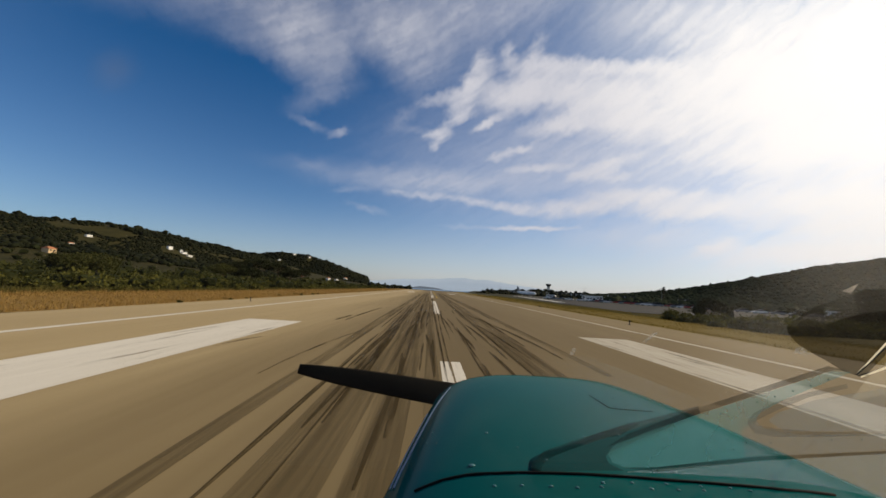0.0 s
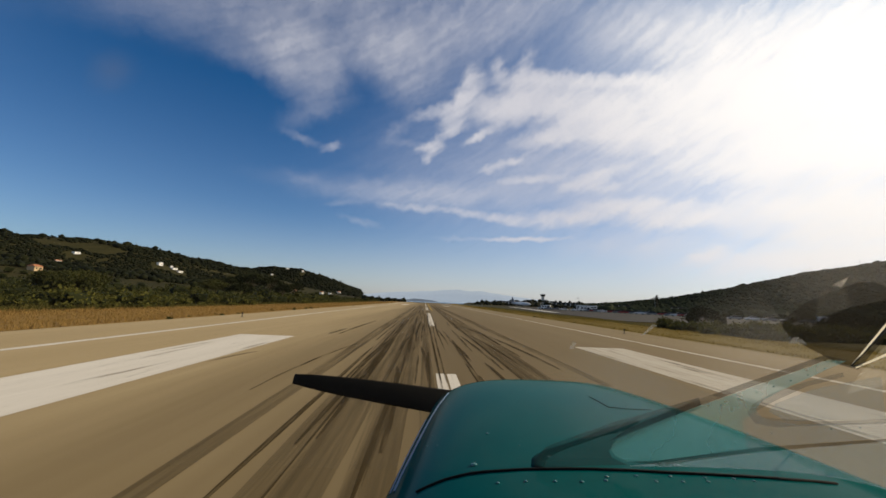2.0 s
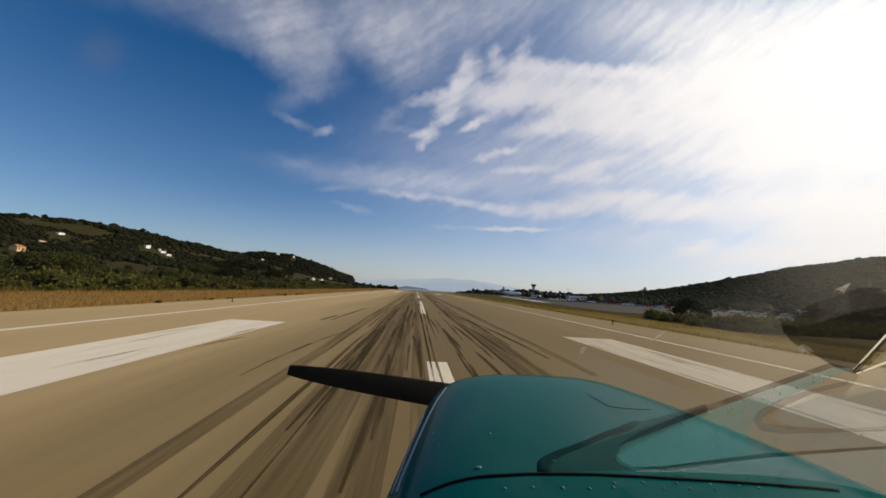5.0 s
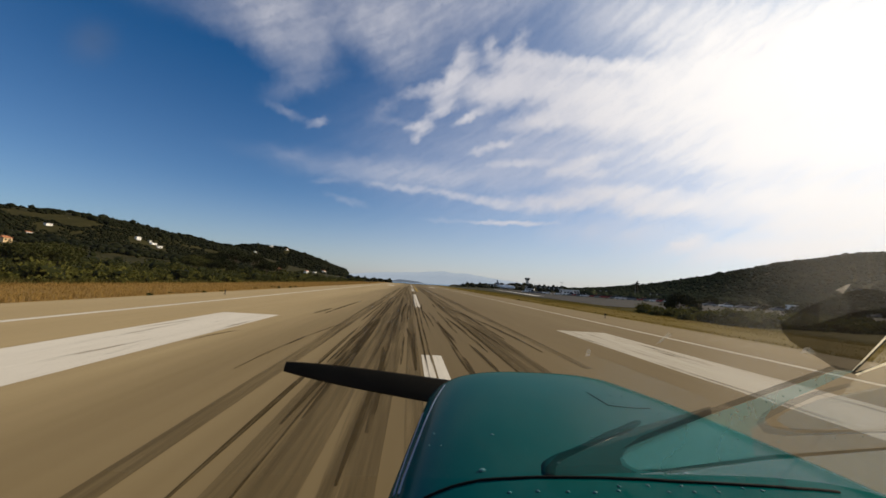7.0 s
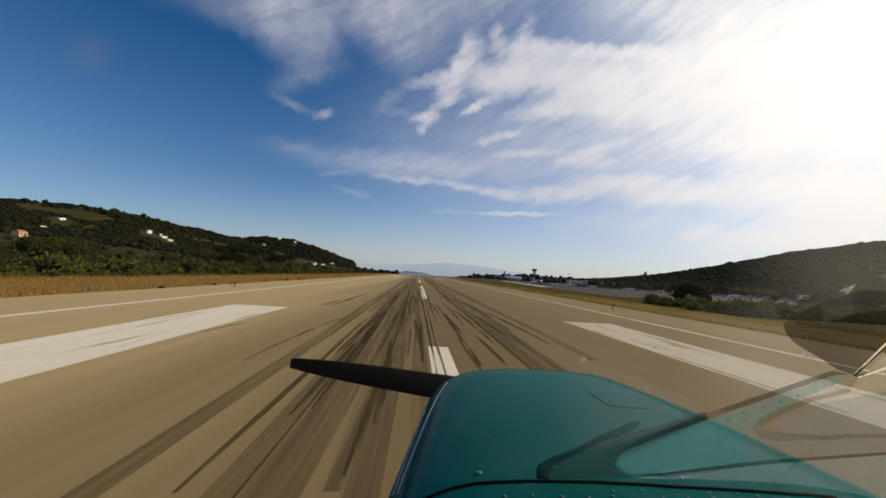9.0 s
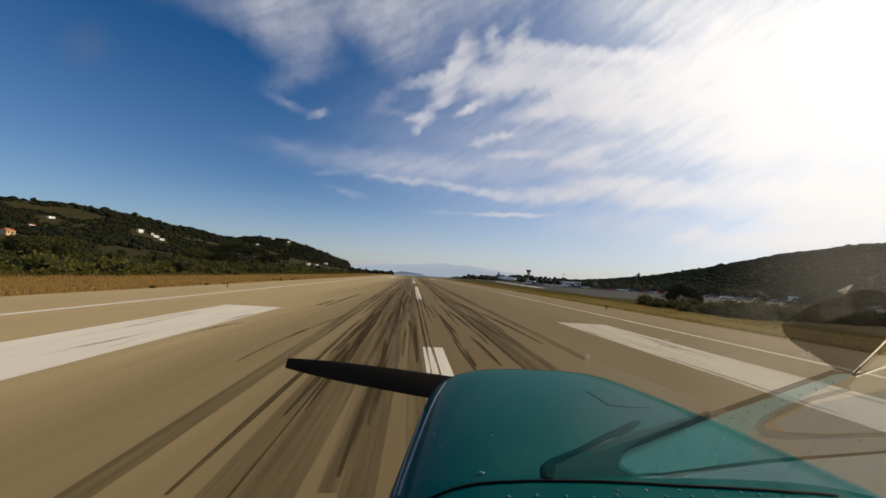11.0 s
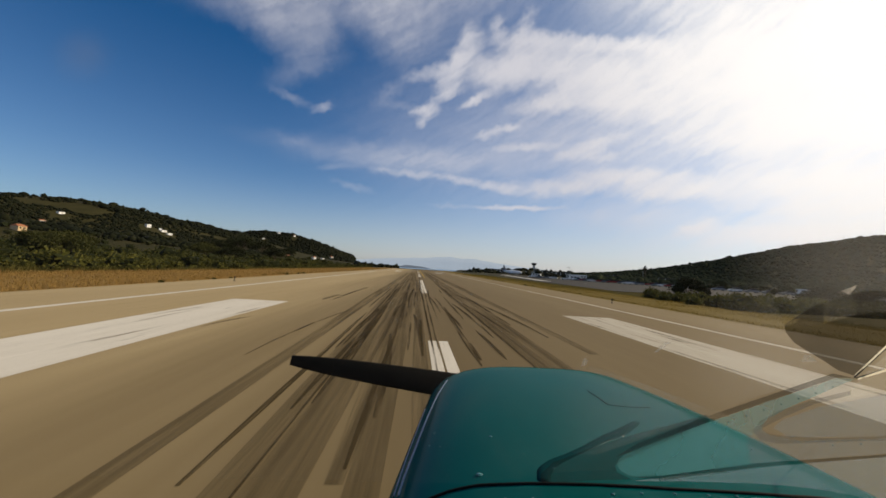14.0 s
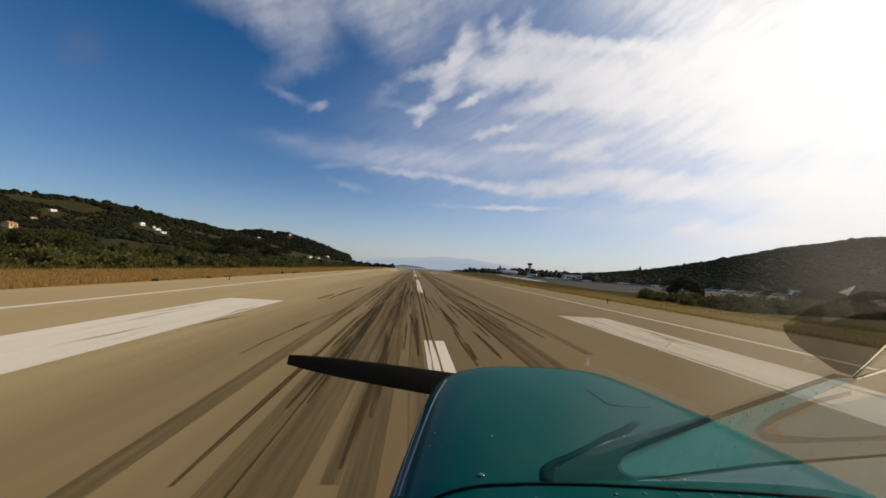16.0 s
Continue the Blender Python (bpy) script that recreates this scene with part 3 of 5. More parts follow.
def ridge(name, y, a0, a1, tops, mat, depth, label, category):
    """A long low ridge on the sea, with slopes before and behind the crest."""
    n = 90
    v, fc = [], []
    for i in range(n + 1):
        u = i / n
        k = u * (len(tops) - 1)
        j = min(int(k), len(tops) - 2)
        h = tops[j] + (tops[j + 1] - tops[j]) * (k - j)
        h *= 1 + 0.10 * fbm(u * 40, y, 3.0)
        x = y * math.tan(radians(a0 + (a1 - a0) * u))
        v += [(x, y - depth, -12.4), (x, y - depth * 0.4, -12 + 0.62 * h), (x, y, -12 + h), (x, y + depth * 0.3, -12.4)]
    for i in range(n):
        for q in range(3):
            a = i * 4 + q
            fc.append((a, a + 4, a + 5, a + 1))
    return tagged(plain(name, v, fc, mat, smooth=True), label, category, kind="structure")


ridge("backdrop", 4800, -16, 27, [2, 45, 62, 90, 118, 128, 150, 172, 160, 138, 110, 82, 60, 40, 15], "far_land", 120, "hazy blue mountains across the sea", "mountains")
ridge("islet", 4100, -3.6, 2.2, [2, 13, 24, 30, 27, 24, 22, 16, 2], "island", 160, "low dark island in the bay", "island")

# ---- runway ----
Y0, Y1 = -260.0, 300.0
bm = box(0, (Y0 + Y1) / 2, -0.3, 37.4, Y1 - Y0, 0.3, 0.02)
runway = tagged(part("runway", bm, "runway"), "sun-bleached tan concrete runway with tyre marks", "runway", kind="structure")


def stripe(name, x, y0, y1, width, mat, z=0.004, label="", drift=0.0, taper=False, steps=1):
    v, fc = [], []
    for i in range(steps + 1):
        u = i / steps
        w = width * (0.35 + 0.65 * min(1, 5 * u, 5 * (1 - u))) if taper else width
        c = x + drift * u * u
        v += [(c - w / 2, y0 + (y1 - y0) * u, z), (c + w / 2, y0 + (y1 - y0) * u, z)]
        if i:
            a = 2 * i
            fc.append((a - 2, a - 1, a + 1, a))
    return plain(name, v, fc, mat, runway, label)


for side in (-1, 1):
    stripe("edge_line", -13.8 if side < 0 else 13.1, Y0, Y1, 0.36, "white" if side < 0 else "old_white")
    for near in (-153.4, -3.4, 146.6):
        stripe("touchdown_block", side * 8.62, near, near + 22.7, 2.7, "white" if side < 0 else "old_white", label="worn white touchdown block")
for k in range(-4, 6):
    for x in (-0.16, 0.16):
        stripe("centreline_dash", x, k * 50 - 19.1, k * 50 + 10.9, 0.27, "white")
for side in (-1, 1):
    stripe("aiming_block", side * 9.0, -258, -206, 5.6, "white", 0.0045, "long worn white aiming point block")
stripe("taxi_line", 1.0, 78, 260, 0.22, "yellow", 0.006, "worn yellow taxi line", 0.8, steps=24)

rng = random.Random(7)
for x, w, y0, y1 in ((-2.15, 1.5, -8, 150), (-1.15, 0.8, 0, 130), (2.6, 1.5, -5, 170), (4.4, 0.9, 10, 190), (-0.55, 0.35, -5, 60), (-3.6, 0.7, 0, 130)):
    stripe("rubber_smear", x, y0, y1, w, "smear", 0.005, "broad thin film of tyre rubber", rng.uniform(-0.4, 0.4), True, 10)
for k in range(52):
    side = rng.choice((-1, -1, 1))
    x = side * abs(rng.gauss(1.6, 1.0)) + rng.uniform(-0.5, 0.5)
    y0 = rng.uniform(-6, 150) if k > 22 else rng.uniform(2, 30)
    stripe("tyre_mark", x, y0, y0 + (rng.uniform(6, 16) if k % 3 else rng.uniform(25, 60)), rng.uniform(0.06, 0.17), "rubber", 0.007 + 0.0002 * (k % 9), drift=rng.uniform(-0.35, 0.35), taper=True, steps=6)

# single skids, each from its near to its far end
for x0, y0, x1, y1, w in ((-2.14, 9.5, -2.20, 20.0, 0.1), (-2.68, 9.4, -2.40, 19.9, 0.1), (-0.78, 19.0, -0.70, 33.0, 0.1), (-0.04, 9.1, 0.04, 29.4, 0.07),
                          (0.53, 18.0, 0.29, 27.4, 0.1), (0.80, 20.6, 0.65, 26.1, 0.12), (1.53, 31.9, 1.63, 36.7, 0.14), (2.13, 33.1, 2.25, 37.3, 0.14),
                          (-0.48, 10.7, -0.47, 15.3, 0.1), (-0.86, 9.5, -0.85, 14.2, 0.07), (0.94, 8.8, 0.95, 10.8, 0.12), (1.61, 9.0, 1.51, 13.1, 0.12),
                          (3.89, 12.3, 2.52, 31.3, 0.22), (-5.98, 21.1, -5.87, 25.0, 0.25), (-5.49, 21.4, -5.16, 34.8, 0.2), (-7.09, 11.4, -6.70, 13.8, 0.1),
                          (2.71, 12.0, 2.14, 24.8, 0.12), (-2.45, 5.5, -2.29, 14.9, 0.12), (-4.43, 8.4, -3.71, 17.2, 0.1), (-2.13, 7.9, -2.20, 11.8, 0.12)):
    stripe("tyre_mark", x0, y0, y1, w, "rubber", 0.0092, drift=x1 - x0, taper=True, steps=6)
stripe("rubber_smear", -1.44, 3.7, 32.2, 0.52, "smear", 0.0055, "broad thin film of tyre rubber", -0.10, True, 10)


def verge(name, x0, x1, mat, label, south=-200, north=320):
    """A strip of rough ground beside the pavement, a hand higher than it in places."""
    xs, ys = np.linspace(x0, x1, 9), np.linspace(south, north, 1 + int((north - south) / 2.4))
    v = [(x, y, (0.03 + 0.05 * (1 + fbm(x, y, 2.3))) if 0 < i < 8 else -0.04) for y in ys for i, x in enumerate(xs)]
    fc = [(j * 9 + i, j * 9 + i + 1, j * 9 + i + 10, j * 9 + i + 9) for j in range(len(ys) - 1) for i in range(8)]
    return tagged(plain(name, v, fc, mat, smooth=True), label, "verge", kind="structure")


verge("verge_west", -29.5, -18.71, "straw", "strip of tall dry orange grass beside the runway")
verge("verge_east", 18.71, 27.5, "tawny", "strip of dry yellow-green grass beside the runway")
verge("verge_meadow", 27.51, 60, "meadow", "rough meadow of olive and gold grass", -60, 30)
# apron and taxiway east of the runway
apron_v = [(33, 62, 0), (60, 58, 0), (150, 75, 0), (190, 330, 0), (75, 345, 0), (42, 150, 0)]
bm = bmesh.new()
top = bm.faces.new([bm.verts.new((x, y, 0.03)) for x, y, _ in apron_v])
low = bmesh.ops.extrude_face_region(bm, geom=[top])
bmesh.ops.translate(bm, vec=(0, 0, -0.3), verts=[g for g in low["geom"] if isinstance(g, bmesh.types.BMVert)])
tagged(part("apron", bm, "apron"), "dark grey asphalt apron with parked vehicles", "apron", kind="structure")
bm = box(0, 0, -0.2, 3.2, 150, 0.27, 0.03)
strip = part("pavement", bm, "concrete")
strip.matrix_basis = pose(52, 190, 0, 0, 0, -8)
tagged(strip, "pale concrete strip along the apron edge", "pavement", kind="structure")


# ---- plants ----
RNG = np.random.default_rng(11)
bm = bmesh.new()
bmesh.ops.create_icosphere(bm, subdivisions=1, radius=1.0)
ICO_V = np.array([v.co[:] for v in bm.verts])
ICO_F = np.array([[v.index for v in f.verts] for f in bm.faces])
bm.free()


def clumps(centres, radii, flat=0.8, rough=(0.55, 1.35)):
    """Rough low-poly crowns, one for each centre."""
    n, k = len(centres), len(ICO_V)
    shape = ICO_V[None] * RNG.uniform(*rough, (n, k, 1))
    shape = shape * np.stack([radii, radii, radii * flat], 1)[:, None]
    v = (shape + centres[:, None]).reshape(-1, 3)
    f = (ICO_F[None] + (np.arange(n) * k)[:, None, None]).reshape(-1, 3)
    return v, f


def leaves(centres, radii, count, size, flat=0.75, hollow=0.55):
    """Many small leaf quads in the shell of an ellipsoid round each centre."""
    n = len(centres)
    way = RNG.normal(size=(n, count, 3))
    way /= np.linalg.norm(way, axis=2, keepdims=True)
    lump = 1 + 0.28 * np.sin(way[..., :1] * 4.1 + np.arange(n)[:, None, None]) * np.cos(way[..., 1:2] * 3.7 + 1.0)
    out = way * RNG.uniform(hollow, 1.0, (n, count, 1)) * lump
    out = out * np.stack([radii, radii, radii * flat], 1)[:, None] + centres[:, None]
    a = RNG.normal(size=(n, count, 3))
    a /= np.linalg.norm(a, axis=2, keepdims=True)
    b = np.cross(a, RNG.normal(size=(n, count, 3)))
    b /= np.linalg.norm(b, axis=2, keepdims=True)
    s = (np.broadcast_to(np.asarray(size, float).reshape(-1, 1, 1), (n, 1, 1)) * RNG.uniform(0.6, 1.3, (n, count, 1)))
    v = np.stack([out - a * s - b * s * 0.45, out + a * s - b * s * 0.45, out + a * s + b * s * 0.45, out - a * s + b * s * 0.45], 2).reshape(-1, 3)
    f = np.arange(len(v)).reshape(-1, 4)
    return v, f


def stuff(name, pieces, mat, label, category, smooth=False):
    v, f, base = [], [], 0
    for pv, pf in pieces:
        v.append(pv)
        f += (pf + base).tolist()
        base += len(pv)
    return tagged(plain(name, np.concatenate(v), f, mat, smooth=smooth), label, category, kind="stuff")


CLEARED = ((-620, 871), (-592, 880), (-573, 872), (-714, 768), (-664, 682), (-300, 292), (-723, 1740), (-700, 1860), (-620, 1850), (-183, 515), (-307, 1100), (-303, 1178), (-403, 1730), (-456, 901))


def slope_points(n, a0, a1, r0, r1, gaps=0.0):
    a, r = np.radians(RNG.uniform(a0, a1, n)), np.sqrt(RNG.uniform(r0 * r0, r1 * r1, n))
    x, y = r * np.sin(a), r * np.cos(a)
    keep = np.sin(x * 0.013 + 2) * np.sin(y * 0.017) + 0.5 * np.sin(x * 0.05) * np.sin(y * 0.043) > gaps
    z = ground_height(x, y)
    keep &= z > -3
    for hx, hy in CLEARED:              # gardens round the houses, open towards the field
        d = math.hypot(hx, hy)
        along, across = (x * hx + y * hy) / d, (x * hy - y * hx) / d
        keep &= ~((np.abs(across) < 15) & (along < d + 9) & (along > d - 45))
    return np.stack([x, y, z], 1)[keep]


def wood(name, n, a0, a1, r0, r1, gaps, lo, hi, label, mat="wood"):
    p = slope_points(n, a0, a1, r0, r1, gaps)
    rad = (lo + (hi - lo) * RNG.uniform(0, 1, len(p)) ** 2.2) * RNG.uniform(0.7, 1.35, len(p))
    p[:, 2] += rad * 0.45
    ob = stuff(name, [clumps(p, rad * 1.1, 0.8, (0.5, 1.45))], mat, label, "woodland", True)
    return ob


wood("woodland", 60000, -75, -23, 420, 1560, -0.62, 1.0, 3.4, "dark green woodland covering a long hillside")
wood("woodland", 420, -54, -24, 1130, 1500, -2.0, 3.5, 7.5, "taller dark trees along a wooded ridge")
wood("woodland", 160, -27, -12, 1960, 2040, -2.0, 5.0, 9.0, "taller dark trees along a wooded ridge")
wood("woodland", 160, 36, 70, 770, 830, -2.0, 2.4, 4.4, "taller dark trees along a wooded ridge", "wood_even")
wood("woodland", 14000, -28.5, -9.6, 1500, 2200, -2.0, 2.6, 6.4, "dark woodland on a distant coastal hill")
wood("woodland", 34000, 23, 88, 230, 930, -1.2, 1.1, 2.8, "backlit dark woodland on a rounded hill", "wood_even")
wood("woodland", 700, 3.5, 24, 420, 760, -2.0, 1.5, 3.4, "row of dark trees beyond the apron")
wood("woodland", 160, -9.5, -3.2, 330, 420, -2.0, 1.5, 3.0, "small trees past the end of the runway")


def scrub(name, x0, x1, y0, y1, n, lo, hi, mat, label, count=150, lift=0.0, near=0):
    x, y = RNG.uniform(x0, x1, n), y0 + (y1 - y0) * RNG.uniform(0, 1, n) ** 1.5
    keep = np.sin(x * 0.17 + 1) * np.sin(y * 0.11 + near) > -0.55
    x, y = x[keep], y[keep]
    r = RNG.uniform(lo, hi, len(x)) * RNG.uniform(0.6, 1.25, len(x))
    c = np.stack([x, y, ground_height(x, y) + r * 0.5 + lift], 1)
    cv, cf = clumps(c, r * 0.68, 0.75)
    lv, lf = leaves(c, r, count, 0.085 * np.sqrt(r) + 0.07)
    return stuff(name, [(lv, lf)], mat, label, "scrub"), stuff(name, [(cv, cf)], "pine", label, "scrub")


scrub("scrub", -62, -31, 8, 260, 400, 0.7, 1.9, "leaf", "olive-green scrub behind the dry verge", 190)
scrub("scrub", -150, -62, 40, 420, 380, 1.4, 3.4, "leaf", "dense dark scrub and small trees on rising ground", 170, near=2)
scrub("scrub", -330, -150, 60, 600, 300, 2.0, 4.6, "pine", "dark thicket at the foot of the hill", 130, near=4)
scrub("scrub", -58, -31, 10, 160, 110, 0.6, 1.7, "fresh", "yellow-green bushes behind the dry verge", 190, near=9)
scrub("scrub", -44, -28.8, 8, 210, 280, 0.35, 1.0, "fresh", "low yellow-green bushes at the edge of the dry verge", 150, near=15)
scrub("scrub", -110, -60, 40, 260, 130, 1.2, 2.6, "fresh", "yellow-green bushes on rising ground", 170, near=8)
scrub("scrub", 26.5, 62, 29, 44, 420, 0.5, 1.05, "leaf", "low dark green hedge beside the grass", 170, near=3)
scrub("scrub", 62, 150, 20, 54, 190, 0.8, 2.0, "leaf", "dark green scrub before the apron", 150, near=3)
scrub("scrub", 120, 260, 60, 330, 260, 1.5, 3.5, "pine", "dark thicket behind the apron", 120, near=5)
scrub("scrub", -160, -45, -260, -10, 420, 0.9, 2.6, "leaf", "olive-green scrub on the near hillside", 120, near=12)
scrub("weeds", -19.9, -18.95, 6, 140, 70, 0.10, 0.30, "leaf", "dark weeds along the pavement edge", 60, -0.08, near=6)
scrub("weeds", 18.95, 20.0, 8, 120, 50, 0.08, 0.2, "leaf", "dark weeds along the pavement edge", 60, -0.06, near=6)


def grass(name, x0, x1, y0, y1, n, lo, hi, mat, label):
    """Loose blades, each one bent triangle strip."""
    x, y = RNG.uniform(x0, x1, n), y0 + (y1 - y0) * RNG.uniform(0, 1, n) ** 1.9
    patch = 0.5 + 0.5 * np.sin(x * 0.31 + 2 * np.sin(y * 0.05)) * np.sin(y * 0.083 + x * 0.1)
    h = RNG.uniform(lo, hi, n) * (0.75 + 0.4 * patch)
    a = RNG.uniform(0, 2 * np.pi, n)
    w = RNG.uniform(0.010, 0.022, n) * (1 + y / 60)
    dx, dy = np.cos(a) * w, np.sin(a) * w
    lean = RNG.normal(0, 0.22, (n, 2)) * h[:, None]
    z = np.full(n, 0.0)
    v = np.stack([np.stack([x - dx, y - dy, z], 1), np.stack([x + dx, y + dy, z], 1),
                  np.stack([x + dx * 0.6 + lean[:, 0] * 0.4, y + dy * 0.6 + lean[:, 1] * 0.4, h * 0.6], 1), np.stack([x + lean[:, 0], y + lean[:, 1], h], 1)], 1).reshape(-1, 3)
    return stuff(name, [(v, np.arange(len(v)).reshape(-1, 4))], mat, label, "grass")


grass("grass", -29.4, -18.9, 6, 230, 70000, 0.10, 0.30, "straw", "tall dry orange grass beside the runway")
grass("grass", -30.5, -27.0, 8, 230, 20000, 0.14, 0.36, "straw", "tall dry golden grass before the scrub")
grass("grass", -32, -28.5, 8, 200, 14000, 0.25, 0.6, "reed", "green-brown grass at the edge of the scrub")
grass("grass", 18.9, 27.4, 8, 200, 60000, 0.07, 0.20, "tawny", "dry yellow grass beside the runway")
grass("grass", 22, 46, 6, 60, 70000, 0.05, 0.13, "meadow", "olive and gold grass beyond the runway edge")
grass("grass", 22, 33, 60, 180, 12000, 0.10, 0.26, "meadow", "olive and gold grass beyond the runway edge")


# ---- the light aircraft in whose cockpit the camera rides ----
aircraft = root("light_aircraft", pose(EYE.x + 0.40, 0, 0), "teal single-engine light aircraft on the runway, propeller stopped", "aircraft")
EX, EZ = -0.40, 2.15          # the eye, seen from the aircraft's foot


def cowl_ring(y):
    """Centre, half width, top, foot, shoulder height and fullness of the cowling at y metres ahead of the eye."""
    u = (y - 0.40) / 1.08
    left, right = -0.0982 + 0.2101 * u, 1.0515 - 0.1992 * u
    top = -0.3052 + 0.0451 * u - 0.0763 * u * u
    return (left + right) / 2, (right - left) / 2, top, -0.98 + 0.12 * u, 0.2816 - 0.1072 * u, 2.698 + 0.3427 * u


def ring_points(y, shrink=0.0, n=64):
    cx, w, top, low, shoulder, full = cowl_ring(y)
    w, top, low = w - shrink, top - shrink, low + shrink * 1.2
    mid = top - shoulder
    out = []
    for i in range(n):
        a = 2 * math.pi * i / n
        c, s = math.cos(a), math.sin(a)
        e = 2 / full
        x = cx + w * math.copysign(abs(c) ** e, c)
        z = mid + (top - mid if s > 0 else mid - low) * math.copysign(abs(s) ** e, s)
        out.append((x + EX, y, z + EZ))
    return out


def loft(rings, cap0=True, cap1=True):
    bm = bmesh.new()
    rows = [[bm.verts.new(p) for p in r] for r in rings]
    n = len(rows[0])
    for a, b in zip(rows, rows[1:]):
        for i in range(n):
            bm.faces.new((a[i], a[(i + 1) % n], b[(i + 1) % n], b[i]))
    if cap0:
        bm.faces.new(rows[0])
    if cap1:
        bm.faces.new(list(reversed(rows[-1])))
    bmesh.ops.recalc_face_normals(bm, faces=bm.faces)
    return bm


ys = [0.40 + 0.06 * k for k in range(16)]
rings = [ring_points(y) for y in ys]
for k in range(7):                       # the rounded lip of the nose bowl
    a = radians(90 * (k + 1) / 7)
    rings.append(ring_points(1.3 + 0.13 * math.sin(a), 0.0835 * (1 - math.cos(a))))
cowling = part("cowling", loft(rings), "teal", aircraft, "glossy teal engine cowling with rivets and water beads", True)


def cowl_top(x, y, out=0.0):
    """The point of the cowling's upper skin over x, y, out metres proud."""
    cx, w, top, low, shoulder, full = cowl_ring(y)
    q = min(0.999, abs((x - cx) / w))
    return Vector((x + EX, y, top - shoulder + shoulder * (1 - q ** full) ** (1 / full) + out + EZ))


def band(points, width, thick, name, mat, label="", parent=cowling, smooth=True):
    """A thin raised strip along points, lying on the cowling."""
    bm = bmesh.new()
    rows = []
    for i, p in enumerate(points):
        t = (points[min(i + 1, len(points) - 1)] - points[max(i - 1, 0)]).normalized()
        up = (p - Vector((EX + cowl_ring(p.y)[0], p.y, EZ - 0.72))).normalized()
        s = t.cross(up).normalized()
        rows.append([bm.verts.new(p + s * a + up * b) for a, b in ((-width / 2, -0.004), (-width / 2 * 0.7, thick), (width / 2 * 0.7, thick), (width / 2, -0.004))])
    for a, b in zip(rows, rows[1:]):
        for i in range(3):
            bm.faces.new((a[i], a[i + 1], b[i + 1], b[i]))
    bmesh.ops.recalc_face_normals(bm, faces=bm.faces)
    return part(name, bm, mat, parent, label, smooth)


# seams along the left shoulder and the gasket at the windscreen's foot
def along(points, n):
    """The polyline through points, made dense, laid on the cowling."""
    out = []
    for (x0, y0), (x1, y1) in zip(points, points[1:]):
        out += [cowl_top(x0 + (x1 - x0) * k / n, y0 + (y1 - y0) * k / n) for k in range(n)]
    return out + [cowl_top(*points[-1])]


band(along([(0.004, 0.687), (0.012, 0.738), (0.027, 0.808), (0.045, 0.896), (0.071, 1.021), (0.102, 1.149), (0.141, 1.268)], 4), 0.006, 0.002, "seam", "teal_pale", "pale edge of a cowling seam")
band(along([(-0.005, 0.709), (0.005, 0.774), (0.018, 0.86), (0.038, 0.97), (0.065, 1.127)], 4), 0.004, 0.0015, "seam", "teal_pale", "pale edge of a cowling seam")
band(along([(0.045, 0.612), (0.062, 0.61), (0.089, 0.608), (0.133, 0.6), (0.176, 0.587), (0.26, 0.569), (0.345, 0.557), (0.431, 0.548), (0.52, 0.543), (0.612, 0.539), (0.693, 0.542)], 4), 0.0055, 0.0025, "gasket", "gasket", "black gasket at the foot of the windscreen")


def bead(x, y, size, name, mat, wide=1.2):
    bm = bmesh.new()
    bmesh.ops.create_uvsphere(bm, u_segments=10, v_segments=6, radius=size)
    ob = part(name, bm, mat, cowling, smooth=True)
    ob.matrix_basis = Matrix.Translation(cowl_top(x, y)) @ Matrix.Diagonal((wide, 1, 0.55, 1))


# the oil door, drawn by its gap and its row of fasteners
band(along([(0.522, 1.023), (0.522, 0.96), (0.518, 0.904), (0.55, 0.896), (0.586, 0.893), (0.63, 0.902)], 2), 0.0024, 0.001, "oil_door_gap", "gasket")
for x, y in ((0.514, 0.968), (0.55, 0.999), (0.584, 1.007), (0.616, 1.004), (0.645, 0.997), (0.667, 0.979), (0.662, 0.943), (0.544, 0.924), (0.576, 0.925), (0.614, 0.924)):
    bead(x, y, 0.0019, "fastener", "gasket", 1.0)
for x, y, size in ((0.141, 0.628, 1.7), (0.185, 0.75, 1.0), (0.076, 0.853, 0.8), (0.063, 0.802, 0.7), (0.084, 0.771, 0.7), (0.37, 0.704, 0.8), (0.446, 0.718, 1.2), (0.265, 0.613, 1.1), (0.462, 0.575, 1.5), (0.634, 0.728, 0.9),
                   (0.602, 0.675, 0.9), (0.659, 0.688, 0.8), (0.743, 0.716, 0.8), (0.194, 0.921, 0.6), (0.229, 0.669, 0.5), (0.364, 0.793, 0.5), (0.534, 0.728, 0.6)):
    bead(x, y, 0.0028 * size, "water_bead", "bead", 1.3)
wet = random.Random(3)
for k in range(26):
    bead(wet.uniform(0.08, 0.75), wet.uniform(0.62, 1.15), 0.0016 * wet.uniform(0.5, 1.2), "water_bead", "bead")
for x, y in ((0.248, 0.535), (0.285, 0.528), (0.328, 0.539), (0.321, 0.528), (0.373, 0.539), (0.394, 0.523), (0.425, 0.538), (0.434, 0.523), (0.477, 0.536), (0.473, 0.524), (0.522, 0.535), (0.207, 0.545), (0.167, 0.554), (0.549, 0.53)):
    bead(x, y, 0.0030, "rivet", "bead", 1.0)


